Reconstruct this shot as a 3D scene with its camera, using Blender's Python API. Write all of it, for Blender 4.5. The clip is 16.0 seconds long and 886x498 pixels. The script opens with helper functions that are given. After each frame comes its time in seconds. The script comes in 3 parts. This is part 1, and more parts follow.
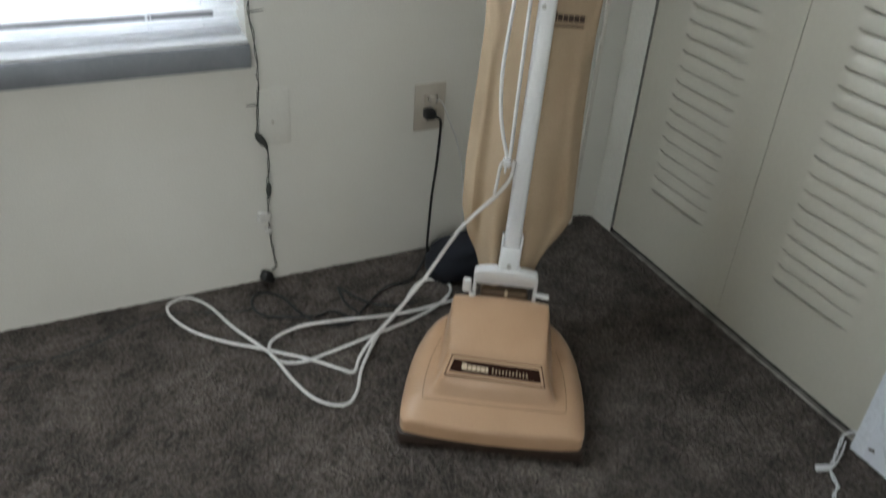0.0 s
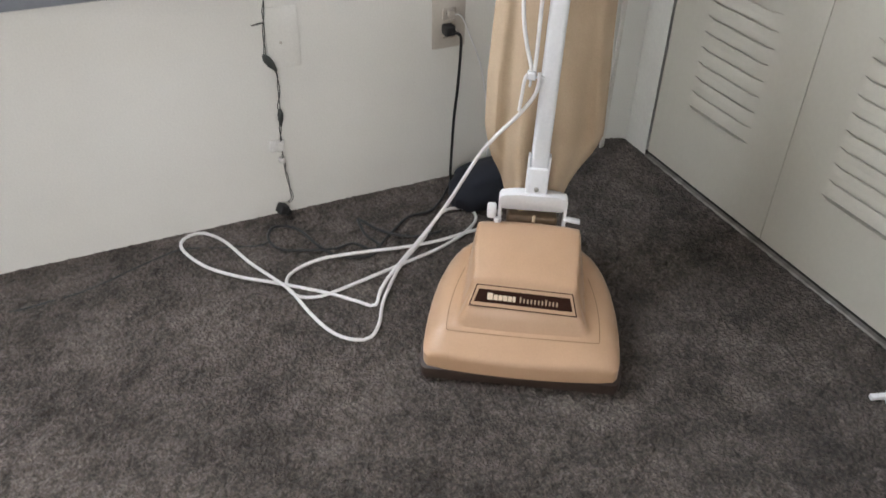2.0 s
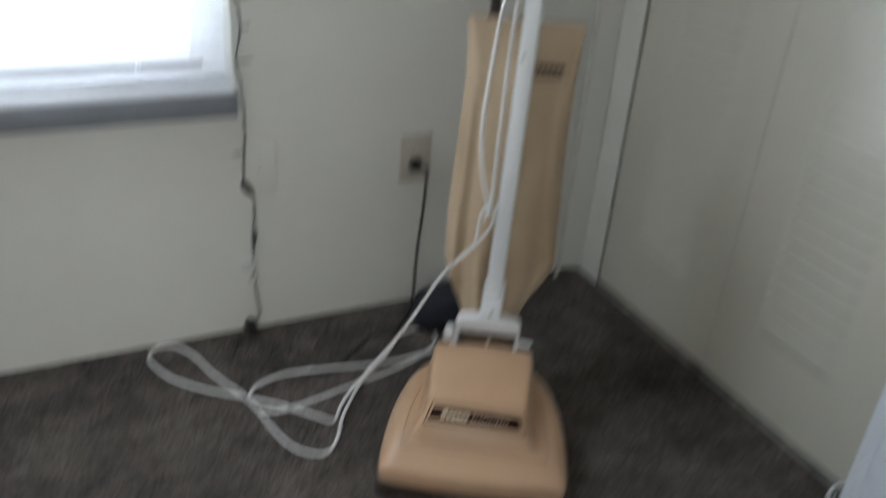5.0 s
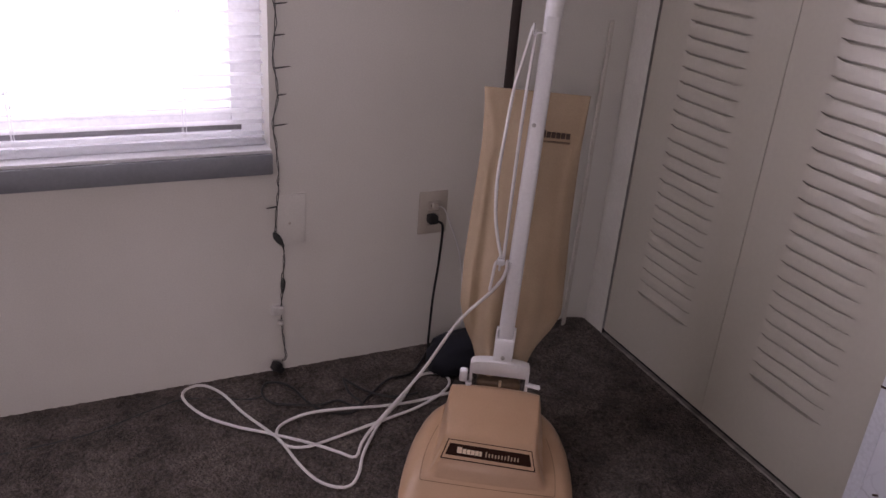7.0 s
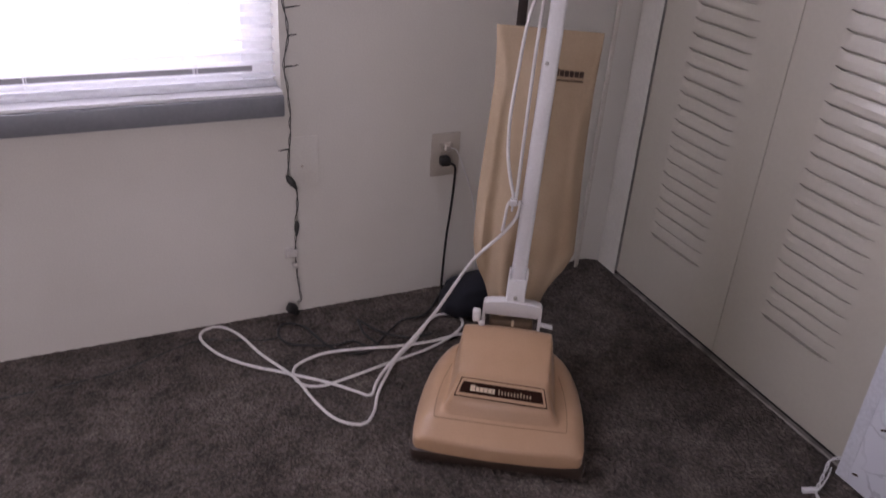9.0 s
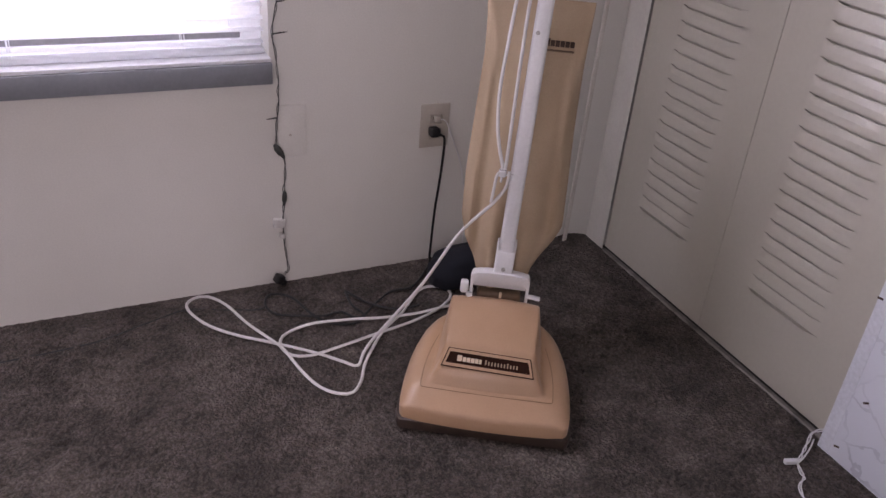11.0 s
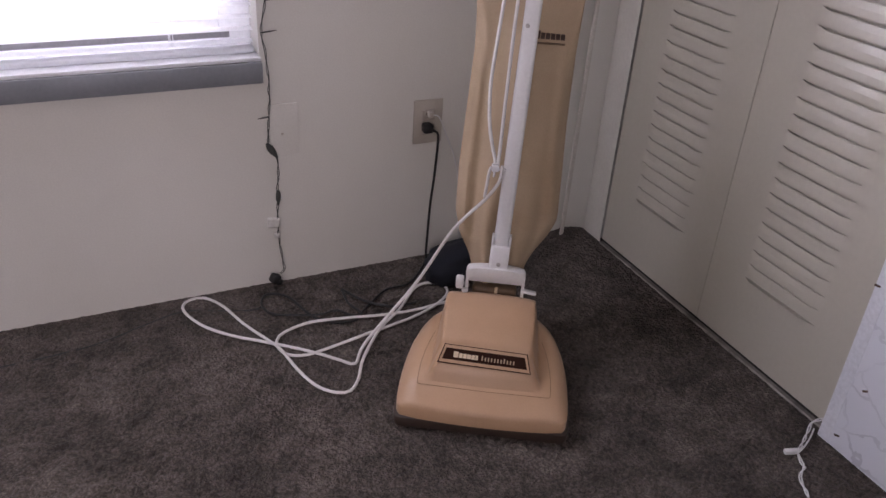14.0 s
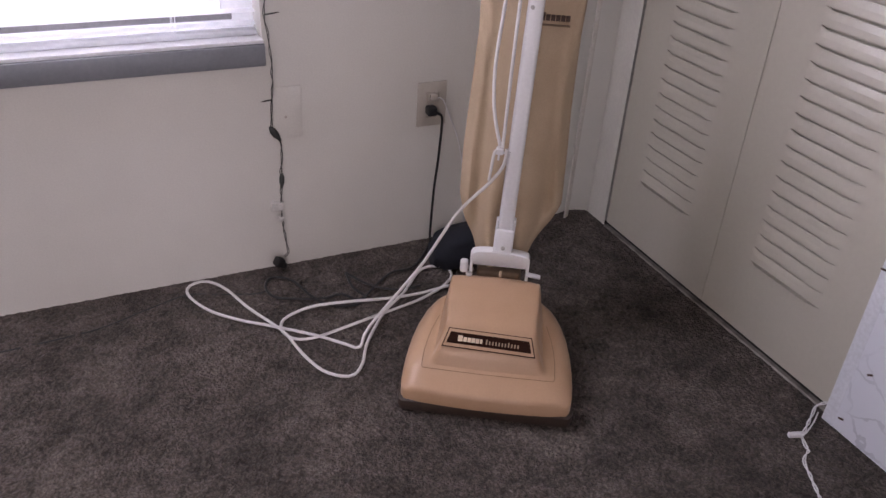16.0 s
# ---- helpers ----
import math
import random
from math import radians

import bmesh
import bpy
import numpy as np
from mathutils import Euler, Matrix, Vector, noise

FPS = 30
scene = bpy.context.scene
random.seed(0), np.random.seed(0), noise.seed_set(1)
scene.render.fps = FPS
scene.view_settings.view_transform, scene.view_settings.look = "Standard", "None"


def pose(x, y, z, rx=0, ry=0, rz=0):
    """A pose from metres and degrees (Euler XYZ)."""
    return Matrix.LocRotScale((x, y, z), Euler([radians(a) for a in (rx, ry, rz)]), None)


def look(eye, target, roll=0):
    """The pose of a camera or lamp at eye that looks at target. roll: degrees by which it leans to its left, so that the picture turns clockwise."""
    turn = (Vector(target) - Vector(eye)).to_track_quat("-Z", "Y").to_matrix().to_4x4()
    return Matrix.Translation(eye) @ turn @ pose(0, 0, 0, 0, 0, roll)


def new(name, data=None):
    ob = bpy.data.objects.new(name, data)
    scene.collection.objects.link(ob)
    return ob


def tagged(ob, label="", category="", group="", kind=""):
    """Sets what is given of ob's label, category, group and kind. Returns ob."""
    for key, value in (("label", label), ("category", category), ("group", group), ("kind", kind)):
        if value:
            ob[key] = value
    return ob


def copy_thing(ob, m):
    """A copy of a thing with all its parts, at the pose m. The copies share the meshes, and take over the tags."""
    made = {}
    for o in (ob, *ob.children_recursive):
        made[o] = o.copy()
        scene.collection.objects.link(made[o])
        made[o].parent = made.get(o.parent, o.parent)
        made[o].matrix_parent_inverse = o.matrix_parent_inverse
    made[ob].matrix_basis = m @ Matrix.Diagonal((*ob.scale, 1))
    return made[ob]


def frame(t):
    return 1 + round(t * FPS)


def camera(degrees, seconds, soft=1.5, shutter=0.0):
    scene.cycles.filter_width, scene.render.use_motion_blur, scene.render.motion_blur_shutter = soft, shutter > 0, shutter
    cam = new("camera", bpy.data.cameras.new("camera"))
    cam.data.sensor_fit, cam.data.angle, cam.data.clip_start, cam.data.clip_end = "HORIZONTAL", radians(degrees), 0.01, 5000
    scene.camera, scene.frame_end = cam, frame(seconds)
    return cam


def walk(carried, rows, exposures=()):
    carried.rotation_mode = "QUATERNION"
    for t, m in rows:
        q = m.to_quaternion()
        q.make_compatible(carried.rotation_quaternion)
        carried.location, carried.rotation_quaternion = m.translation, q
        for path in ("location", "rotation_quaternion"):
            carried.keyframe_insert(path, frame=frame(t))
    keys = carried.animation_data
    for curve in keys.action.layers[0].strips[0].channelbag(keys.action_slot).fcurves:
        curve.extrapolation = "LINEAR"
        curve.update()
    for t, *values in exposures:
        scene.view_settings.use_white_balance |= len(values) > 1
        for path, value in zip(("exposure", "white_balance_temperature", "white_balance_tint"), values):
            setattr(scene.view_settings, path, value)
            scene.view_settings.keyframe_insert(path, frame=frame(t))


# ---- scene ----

# ---------------------------------------------------------------- camera
cam = camera(58.25, 16.0, soft=1.5, shutter=0.8)


def aim(x, y, z, pitch, roll, yaw):
    p, w = radians(pitch), radians(yaw)
    to = (x - math.sin(w) * math.cos(p), y + math.cos(w) * math.cos(p), z + math.sin(p))
    return look((x, y, z), to, roll)


ROWS = [
    (0, -1.3298, -1.6367, 1.1634, -32.595, 4.070, -27.137),
    (0.2, -1.3469, -1.6377, 1.1394, -33.112, 4.369, -27.987),
    (0.5, -1.3474, -1.6596, 1.1441, -32.999, 3.858, -27.897),
    (0.8, -1.3375, -1.6555, 1.1306, -31.692, 3.496, -28.434),
    (1, -1.2970, -1.6502, 1.1140, -31.326, 3.124, -28.013),
    (1.2, -1.2804, -1.6156, 1.0911, -31.923, 2.164, -27.372),
    (1.5, -1.2733, -1.5948, 1.0833, -34.850, 1.814, -25.927),
    (1.7, -1.2825, -1.5928, 1.0890, -35.369, 1.254, -25.222),
    (2, -1.2812, -1.5853, 1.0829, -36.969, 1.196, -24.551),
    (2.5, -1.2651, -1.5872, 1.0705, -37.352, 1.261, -25.092),
    (3, -1.2468, -1.5737, 1.0623, -37.763, 0.970, -25.834),
    (3.5, -1.2465, -1.5723, 1.0648, -38.194, 0.613, -25.962),
    (4, -1.2502, -1.5757, 1.0678, -38.017, 0.841, -26.010),
    (4.5, -1.2531, -1.5769, 1.0645, -37.395, 1.213, -26.465),
    (4.7, -1.2690, -1.5929, 1.0747, -35.851, 2.114, -26.148),
    (4.8, -1.2811, -1.6119, 1.0849, -34.013, 2.414, -25.079),
    (4.9, -1.3016, -1.6390, 1.0993, -30.550, 3.604, -25.741),
    (5, -1.3025, -1.6706, 1.1402, -28.119, 4.241, -26.749),
    (5.2, -1.3156, -1.7135, 1.1740, -24.413, 5.191, -27.118),
    (7.3, -1.3837, -1.7833, 1.2031, -24.545, 4.455, -25.949),
    (7.5, -1.3833, -1.7891, 1.1954, -24.597, 4.461, -26.311),
    (8, -1.3807, -1.7999, 1.1942, -26.100, 3.547, -26.667),
    (8.2, -1.3774, -1.7742, 1.2041, -26.784, 3.322, -26.298),
    (8.5, -1.3804, -1.7600, 1.1898, -27.414, 3.434, -25.694),
    (9, -1.3854, -1.7868, 1.1944, -28.438, 3.852, -25.254),
    (9.5, -1.3864, -1.7952, 1.1829, -29.941, 4.741, -26.445),
    (12, -1.3779, -1.7903, 1.1759, -29.867, 5.016, -26.192),
    (12.5, -1.3663, -1.7959, 1.1778, -29.996, 4.449, -25.811),
    (13, -1.3709, -1.7878, 1.1768, -30.134, 3.990, -26.223),
    (13.5, -1.3685, -1.7946, 1.1779, -30.187, 3.803, -26.205),
    (14, -1.3646, -1.7939, 1.1736, -30.188, 3.627, -26.073),
    (14.5, -1.3615, -1.7837, 1.1667, -30.612, 3.405, -26.136),
    (15, -1.3655, -1.7839, 1.1709, -31.355, 3.586, -26.056),
    (15.5, -1.3639, -1.7830, 1.1672, -31.342, 3.535, -25.977),
    (16, -1.3644, -1.7872, 1.1746, -31.507, 3.501, -25.910),
]
EXPOSURES = [
    (0, -0.75, 6390, 6), (0.5, -0.53, 6490, 21), (1, -0.67, 6490, 26), (1.2, -0.62, 6490, 27), (1.5, 0.00, 6490, 27), (2, -0.02, 6440, 14),
    (2.5, 0.04, 6440, 10), (3, 0.05, 6440, 7), (3.5, 0.10, 6440, 7), (4, 0.12, 6440, 7), (4.5, 0.08, 6440, 7),
    (5, -0.87, 6190, 8), (5.2, -0.97, 6190, 9), (7.3, -1.46, 6900, 43), (7.5, -1.46, 6900, 43), (8, -1.38, 6800, 41),
    (8.5, -1.25, 6720, 38), (9, -1.11, 6610, 37), (9.5, -0.77, 6610, 37), (12, -0.94, 6610, 36), (14, -0.95, 6610, 33),
    (15, -0.76, 6610, 34), (16, -0.75, 6610, 34),
]
walk(cam, [(t, aim(*v)) for t, *v in ROWS], EXPOSURES)

# ---------------------------------------------------------------- room plan (metres)
# corner of the room at the origin; window wall along y = 0, closet wall along x = 0
WEST, SOUTH, HIGH = -3.4, -3.9, 2.42
WX0, WX1, WZ0, WZ1 = -2.15, -0.985, 0.611, 1.86      # window opening
DOOR_Y = [-0.098, -0.535, -0.972, -1.409, -1.846]     # edges of the closet door leaves
DOOR_TOP = 2.03

# ---------------------------------------------------------------- light
world = bpy.data.worlds.new("world")
scene.world = world
world.use_nodes = True
wn = world.node_tree.nodes
sky = wn.new("ShaderNodeTexSky")
sky.sky_type, sky.sun_disc = "NISHITA", False
sky.sun_elevation, sky.sun_rotation = radians(42), radians(200)
wn["Background"].inputs[1].default_value = 0.12
world.node_tree.links.new(sky.outputs[0], wn["Background"].inputs[0])


def lamp(name, m, w, h, power, color):
    data = bpy.data.lights.new(name, "AREA")
    data.shape, data.size, data.size_y, data.energy, data.color = "RECTANGLE", w, h, power, color
    ob = new(name, data)
    ob.matrix_world = m
    return ob


lamp("window_daylight", look((-1.57, 0.17, 1.24), (-1.60, -0.75, 0.32)), 1.1, 1.2, 68, (0.86, 0.94, 1.0))
lamp("south_fill_light", look((-2.5, SOUTH - 0.06, 1.45), (-1.7, 0, 2.6)), 1.25, 1.25, 53, (1.0, 0.96, 0.90))


# ---------------------------------------------------------------- materials
def mat(name, color, rough=0.6, dark=None, scale=8.0, fine=180.0, bump=0.15, depth=0.001, metal=0.0, mix=0.5, spread=0.0, coat=0.0):
    m = bpy.data.materials.new(name)
    m.use_nodes = True
    n, l = m.node_tree.nodes, m.node_tree.links
    b = n["Principled BSDF"]
    b.inputs["Roughness"].default_value, b.inputs["Metallic"].default_value = rough, metal
    b.inputs["Coat Weight"].default_value = coat
    geo = n.new("ShaderNodeNewGeometry")
    big = n.new("ShaderNodeTexNoise")
    big.inputs["Scale"].default_value, big.inputs["Detail"].default_value = scale, 5
    small = n.new("ShaderNodeTexNoise")
    small.inputs["Scale"].default_value, small.inputs["Detail"].default_value = fine, 3
    for t in (big, small):
        l.new(geo.outputs["Position"], t.inputs["Vector"])
    ramp = n.new("ShaderNodeMapRange")
    ramp.inputs["From Min"].default_value, ramp.inputs["From Max"].default_value = 0.3, 0.7
    l.new(big.outputs["Fac"], ramp.inputs["Value"])
    blend = n.new("ShaderNodeMix")
    blend.data_type = "RGBA"
    blend.inputs["A"].default_value = (*(dark or [c * 0.86 for c in color]), 1)
    blend.inputs["B"].default_value = (*color, 1)
    l.new(ramp.outputs["Result"], blend.inputs["Factor"])
    out = blend.outputs["Result"]
    grain = n.new("ShaderNodeMix")
    grain.data_type, grain.blend_type = "RGBA", "MULTIPLY"
    grain.inputs["Factor"].default_value = mix
    tone = n.new("ShaderNodeMapRange")
    tone.inputs["From Min"].default_value, tone.inputs["From Max"].default_value = 0.3, 0.7
    tone.inputs["To Min"].default_value, tone.inputs["To Max"].default_value = 0.8, 1.1
    l.new(small.outputs["Fac"], tone.inputs["Value"])
    l.new(out, grain.inputs["A"])
    l.new(tone.outputs["Result"], grain.inputs["B"])
    out = grain.outputs["Result"]
    if spread:
        info = n.new("ShaderNodeObjectInfo")
        vary = n.new("ShaderNodeMapRange")
        vary.inputs["To Min"].default_value, vary.inputs["To Max"].default_value = 1 - spread, 1 + spread * 0.4
        l.new(info.outputs["Random"], vary.inputs["Value"])
        each = n.new("ShaderNodeMix")
        each.data_type, each.blend_type = "RGBA", "MULTIPLY"
        each.inputs["Factor"].default_value = 1
        l.new(out, each.inputs["A"])
        l.new(vary.outputs["Result"], each.inputs["B"])
        out = each.outputs["Result"]
    l.new(out, b.inputs["Base Color"])
    if bump:
        bp = n.new("ShaderNodeBump")
        bp.inputs["Strength"].default_value, bp.inputs["Distance"].default_value = bump, depth
        l.new(small.outputs["Fac"], bp.inputs["Height"])
        l.new(bp.outputs["Normal"], b.inputs["Normal"])
    return m


def glow(name, color, strength):
    m = bpy.data.materials.new(name)
    m.use_nodes = True
    n, l = m.node_tree.nodes, m.node_tree.links
    e = n.new("ShaderNodeEmission")
    e.inputs["Color"].default_value, e.inputs["Strength"].default_value = (*color, 1), strength
    l.new(e.outputs[0], n["Material Output"].inputs["Surface"])
    return m


WALL = mat("wall_paint", (0.745, 0.735, 0.695), 0.75, (0.68, 0.67, 0.63), 2.2, 260, 0.25, 0.0008, mix=0.25)
CEIL = mat("ceiling_paint", (0.84, 0.83, 0.80), 0.9, None, 3, 120, 0.4, 0.002)
TRIM = mat("trim_paint", (0.74, 0.72, 0.67), 0.45, (0.66, 0.64, 0.585), 6, 120, 0.1, 0.0006, mix=0.25)
DOOR = mat("door_paint", (0.545, 0.515, 0.445), 0.28, (0.515, 0.485, 0.415), 3, 90, 0.08, 0.0005, mix=0.12, spread=0.008, coat=0.12)
SILL = mat("sill_paint", (0.245, 0.258, 0.290), 0.5, (0.205, 0.216, 0.243), 9, 150, 0.15, 0.0006, mix=0.3)
VINYL = mat("window_vinyl", (0.86, 0.86, 0.88), 0.35, None, 8, 100, 0.05)
SLAT = mat("blind_vinyl", (0.92, 0.92, 0.93), 0.35, (0.88, 0.88, 0.90), 10, 90, 0.04, spread=0.05)
# thin slats let some daylight through; in the frame it stands in for bloom
for vinyl, share in ((SLAT, 0.60), (VINYL, 0.31)):
    sn, sl = vinyl.node_tree.nodes, vinyl.node_tree.links
    thru = sn.new("ShaderNodeBsdfTranslucent")
    thru.inputs["Color"].default_value = (0.93, 0.94, 0.96, 1)
    both = sn.new("ShaderNodeMixShader")
    both.inputs[0].default_value = share
    sl.new(sn["Principled BSDF"].outputs[0], both.inputs[1])
    sl.new(thru.outputs[0], both.inputs[2])
    sl.new(both.outputs[0], sn["Material Output"].inputs["Surface"])
GASKET = mat("grey_rubber", (0.30, 0.29, 0.31), 0.6, None, 20, 150, 0.1)
DARK = mat("dark_gap", (0.02, 0.018, 0.016), 0.9, None, 20, 100, 0.1)
CLOSET = mat("closet_shade", (0.06, 0.054, 0.048), 0.9, None, 5, 100, 0.1)
STRIP = mat("threshold_metal", (0.40, 0.375, 0.34), 0.5, (0.10, 0.09, 0.08), 14, 220, 0.3, metal=0.3)
HOOD = mat("cream_plastic", (0.494, 0.314, 0.194), 0.36, (0.458, 0.286, 0.171), 11, 320, 0.06, 0.0004, mix=0.22, coat=0.1)
SEAM = mat("seam_shadow", (0.22, 0.13, 0.065), 0.7)
BUMPER = mat("brown_vinyl", (0.052, 0.032, 0.023), 0.5, (0.032, 0.020, 0.015), 18, 160, 0.2)
BROWN = mat("brown_plate", (0.028, 0.010, 0.006), 0.7, None, 30, 200, 0.05)
BROWN.node_tree.nodes["Principled BSDF"].inputs["Specular IOR Level"].default_value = 0.08
CREAM = mat("cream_print", (0.70, 0.56, 0.40), 0.5, None, 30, 200, 0.0)
AMBER = mat("amber_plastic", (0.145, 0.092, 0.050), 0.45, (0.085, 0.052, 0.028), 22, 120, 0.1)
WHITE = mat("white_enamel", (0.75, 0.75, 0.76), 0.32, (0.68, 0.68, 0.69), 9, 160, 0.05, mix=0.2, coat=0.15)
CORD = mat("white_rubber", (0.72, 0.705, 0.695), 0.5, (0.64, 0.62, 0.605), 25, 240, 0.1, mix=0.3)
BAG = mat("tan_bag_cloth", (0.465, 0.350, 0.238), 0.85, (0.395, 0.290, 0.190), 7, 420, 0.5, 0.0008, mix=0.45)
FAINT = mat("tan_print", (0.36, 0.26, 0.17), 0.5, None, 30, 200, 0.0)
INK = mat("dark_print", (0.075, 0.045, 0.032), 0.8)
PALE_INK = mat("faded_print", (0.20, 0.135, 0.088), 0.8)
BLACK = mat("black_rubber", (0.012, 0.012, 0.013), 0.5, None, 30, 200, 0.1)
GREEN = mat("dark_green_wire", (0.045, 0.050, 0.046), 0.55, None, 40, 300, 0.1)
STRAP = mat("dark_brown_webbing", (0.018, 0.009, 0.006), 0.85, None, 30, 300, 0.3)
TAPE = mat("cloudy_tape", (0.70, 0.69, 0.67), 0.35, (0.62, 0.61, 0.59), 60, 200, 0.4)
NAVY = mat("navy_cloth", (0.008, 0.010, 0.019), 0.9, (0.005, 0.006, 0.011), 12, 380, 0.5)
STEEL = mat("steel", (0.45, 0.44, 0.42), 0.35, None, 30, 200, 0.05, metal=1.0)
IVORY = mat("ivory_plastic", (0.50, 0.46, 0.405), 0.4, (0.46, 0.42, 0.365), 20, 150, 0.05, mix=0.2)
SLATWOOD = mat("whitewashed_wood", (0.70, 0.67, 0.62), 0.6, (0.60, 0.57, 0.52), 12, 140, 0.2)
BULB = mat("clear_bulb", (0.09, 0.08, 0.075), 0.2)
FILM = mat("white_film", (0.76, 0.775, 0.83), 0.4, (0.68, 0.70, 0.76), 9, 120, 0.05)
GLASS = bpy.data.materials.new("clear_glass")
GLASS.use_nodes = True
g = GLASS.node_tree.nodes["Principled BSDF"]
g.inputs["Transmission Weight"].default_value, g.inputs["Roughness"].default_value, g.inputs["IOR"].default_value = 1.0, 0.0, 1.45
OUTSIDE = glow("bright_overcast", (0.91, 0.965, 1.0), 13.0)

# carpet: short heathered pile
CARPET = bpy.data.materials.new("carpet_pile")
CARPET.use_nodes = True
n, l = CARPET.node_tree.nodes, CARPET.node_tree.links
geo = n.new("ShaderNodeNewGeometry")
parts_ = []
for s, d in ((4.0, 5), (16.0, 4), (260.0, 4)):
    t = n.new("ShaderNodeTexNoise")
    t.inputs["Scale"].default_value, t.inputs["Detail"].default_value = s, d
    l.new(geo.outputs["Position"], t.inputs["Vector"])
    parts_.append(t)
# yarn ends: warped cells, with the shade between them painted dark
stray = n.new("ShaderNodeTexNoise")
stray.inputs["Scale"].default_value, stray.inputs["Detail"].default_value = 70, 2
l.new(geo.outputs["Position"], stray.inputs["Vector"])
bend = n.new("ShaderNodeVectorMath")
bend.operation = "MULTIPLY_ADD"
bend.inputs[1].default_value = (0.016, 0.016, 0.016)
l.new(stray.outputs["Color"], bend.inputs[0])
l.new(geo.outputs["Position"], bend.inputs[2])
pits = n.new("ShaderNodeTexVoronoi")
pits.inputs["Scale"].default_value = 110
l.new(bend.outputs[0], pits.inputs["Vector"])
ramp = n.new("ShaderNodeValToRGB")
ramp.color_ramp.elements[0].position, ramp.color_ramp.elements[0].color = 0.30, (0.060, 0.0500, 0.0440, 1)
ramp.color_ramp.elements[1].position, ramp.color_ramp.elements[1].color = 0.70, (0.158, 0.1318, 0.1162, 1)
l.new(parts_[2].outputs["Fac"], ramp.inputs["Fac"])
last = ramp.outputs["Color"]
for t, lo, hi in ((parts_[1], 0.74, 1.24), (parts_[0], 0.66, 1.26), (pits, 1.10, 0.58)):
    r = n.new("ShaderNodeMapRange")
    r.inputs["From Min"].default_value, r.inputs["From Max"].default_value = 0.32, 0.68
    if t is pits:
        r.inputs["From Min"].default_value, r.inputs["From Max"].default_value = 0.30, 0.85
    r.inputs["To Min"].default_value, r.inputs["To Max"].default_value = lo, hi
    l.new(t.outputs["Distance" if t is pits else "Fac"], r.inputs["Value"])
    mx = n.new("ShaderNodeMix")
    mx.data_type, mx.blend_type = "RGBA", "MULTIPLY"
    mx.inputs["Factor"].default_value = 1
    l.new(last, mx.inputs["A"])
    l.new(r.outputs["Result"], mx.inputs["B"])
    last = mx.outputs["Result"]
pb = n["Principled BSDF"]
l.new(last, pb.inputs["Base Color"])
pb.inputs["Roughness"].default_value = 0.95
pb.inputs["Specular IOR Level"].default_value = 0.1
pb.inputs["Sheen Weight"].default_value = 0.05
bp = n.new("ShaderNodeBump")
bp.inputs["Strength"].default_value, bp.inputs["Distance"].default_value = 1.0, 0.005
tufts = n.new("ShaderNodeMath")
tufts.operation = "MULTIPLY_ADD"
tufts.inputs[1].default_value = -1.5
l.new(pits.outputs["Distance"], tufts.inputs[0])
l.new(parts_[2].outputs["Fac"], tufts.inputs[2])
l.new(tufts.outputs[0], bp.inputs["Height"])
l.new(bp.outputs["Normal"], pb.inputs["Normal"])

# marble print: white with thin grey veins
MARBLE = bpy.data.materials.new("marble_print")
MARBLE.use_nodes = True
n, l = MARBLE.node_tree.nodes, MARBLE.node_tree.links
geo = n.new("ShaderNodeNewGeometry")
warp = n.new("ShaderNodeTexNoise")
warp.inputs["Scale"].default_value, warp.inputs["Detail"].default_value = 7, 4
l.new(geo.outputs["Position"], warp.inputs["Vector"])
add = n.new("ShaderNodeMix")
add.data_type, add.blend_type = "RGBA", "ADD"
add.inputs["Factor"].default_value = 0.16
l.new(geo.outputs["Position"], add.inputs["A"])
l.new(warp.outputs["Color"], add.inputs["B"])
cells = n.new("ShaderNodeTexVoronoi")
cells.feature = "DISTANCE_TO_EDGE"
cells.inputs["Scale"].default_value = 8.5
l.new(add.outputs["Result"], cells.inputs["Vector"])
vein = n.new("ShaderNodeMapRange")
vein.inputs["From Min"].default_value, vein.inputs["From Max"].default_value = 0.0, 0.022
l.new(cells.outputs["Distance"], vein.inputs["Value"])
cloud = n.new("ShaderNodeMapRange")
cloud.inputs["From Min"].default_value, cloud.inputs["From Max"].default_value = 0.35, 0.65
cloud.inputs["To Min"].default_value = 0.55
l.new(warp.outputs["Fac"], cloud.inputs["Value"])
hide = n.new("ShaderNodeMath")
hide.operation = "MAXIMUM"
l.new(vein.outputs["Result"], hide.inputs[0])
l.new(cloud.outputs["Result"], hide.inputs[1])
mx = n.new("ShaderNodeMix")
mx.data_type = "RGBA"
mx.inputs["A"].default_value, mx.inputs["B"].default_value = (0.27, 0.28, 0.33, 1), (0.77, 0.79, 0.86, 1)
l.new(hide.outputs[0], mx.inputs["Factor"])
l.new(mx.outputs["Result"], n["Principled BSDF"].inputs["Base Color"])
n["Principled BSDF"].inputs["Roughness"].default_value = 0.4


# ---------------------------------------------------------------- builders
def thing(name, m=None, label="", category="", group="", kind=""):
    ob = new(name)
    ob.empty_display_size = 0.05
    if m is not None:
        ob.matrix_world = m
    return tagged(ob, label, category, group, kind)


def part(name, bm, material, parent=None, label="", smooth=True):
    me = bpy.data.meshes.new(name)
    bm.normal_update()
    bm.to_mesh(me)
    bm.free()
    me.materials.append(material)
    if smooth:
        for p in me.polygons:
            p.use_smooth = True
        me.set_sharp_from_angle(angle=radians(35))
    ob = new(name, me)
    ob.parent = parent
    return tagged(ob, label)


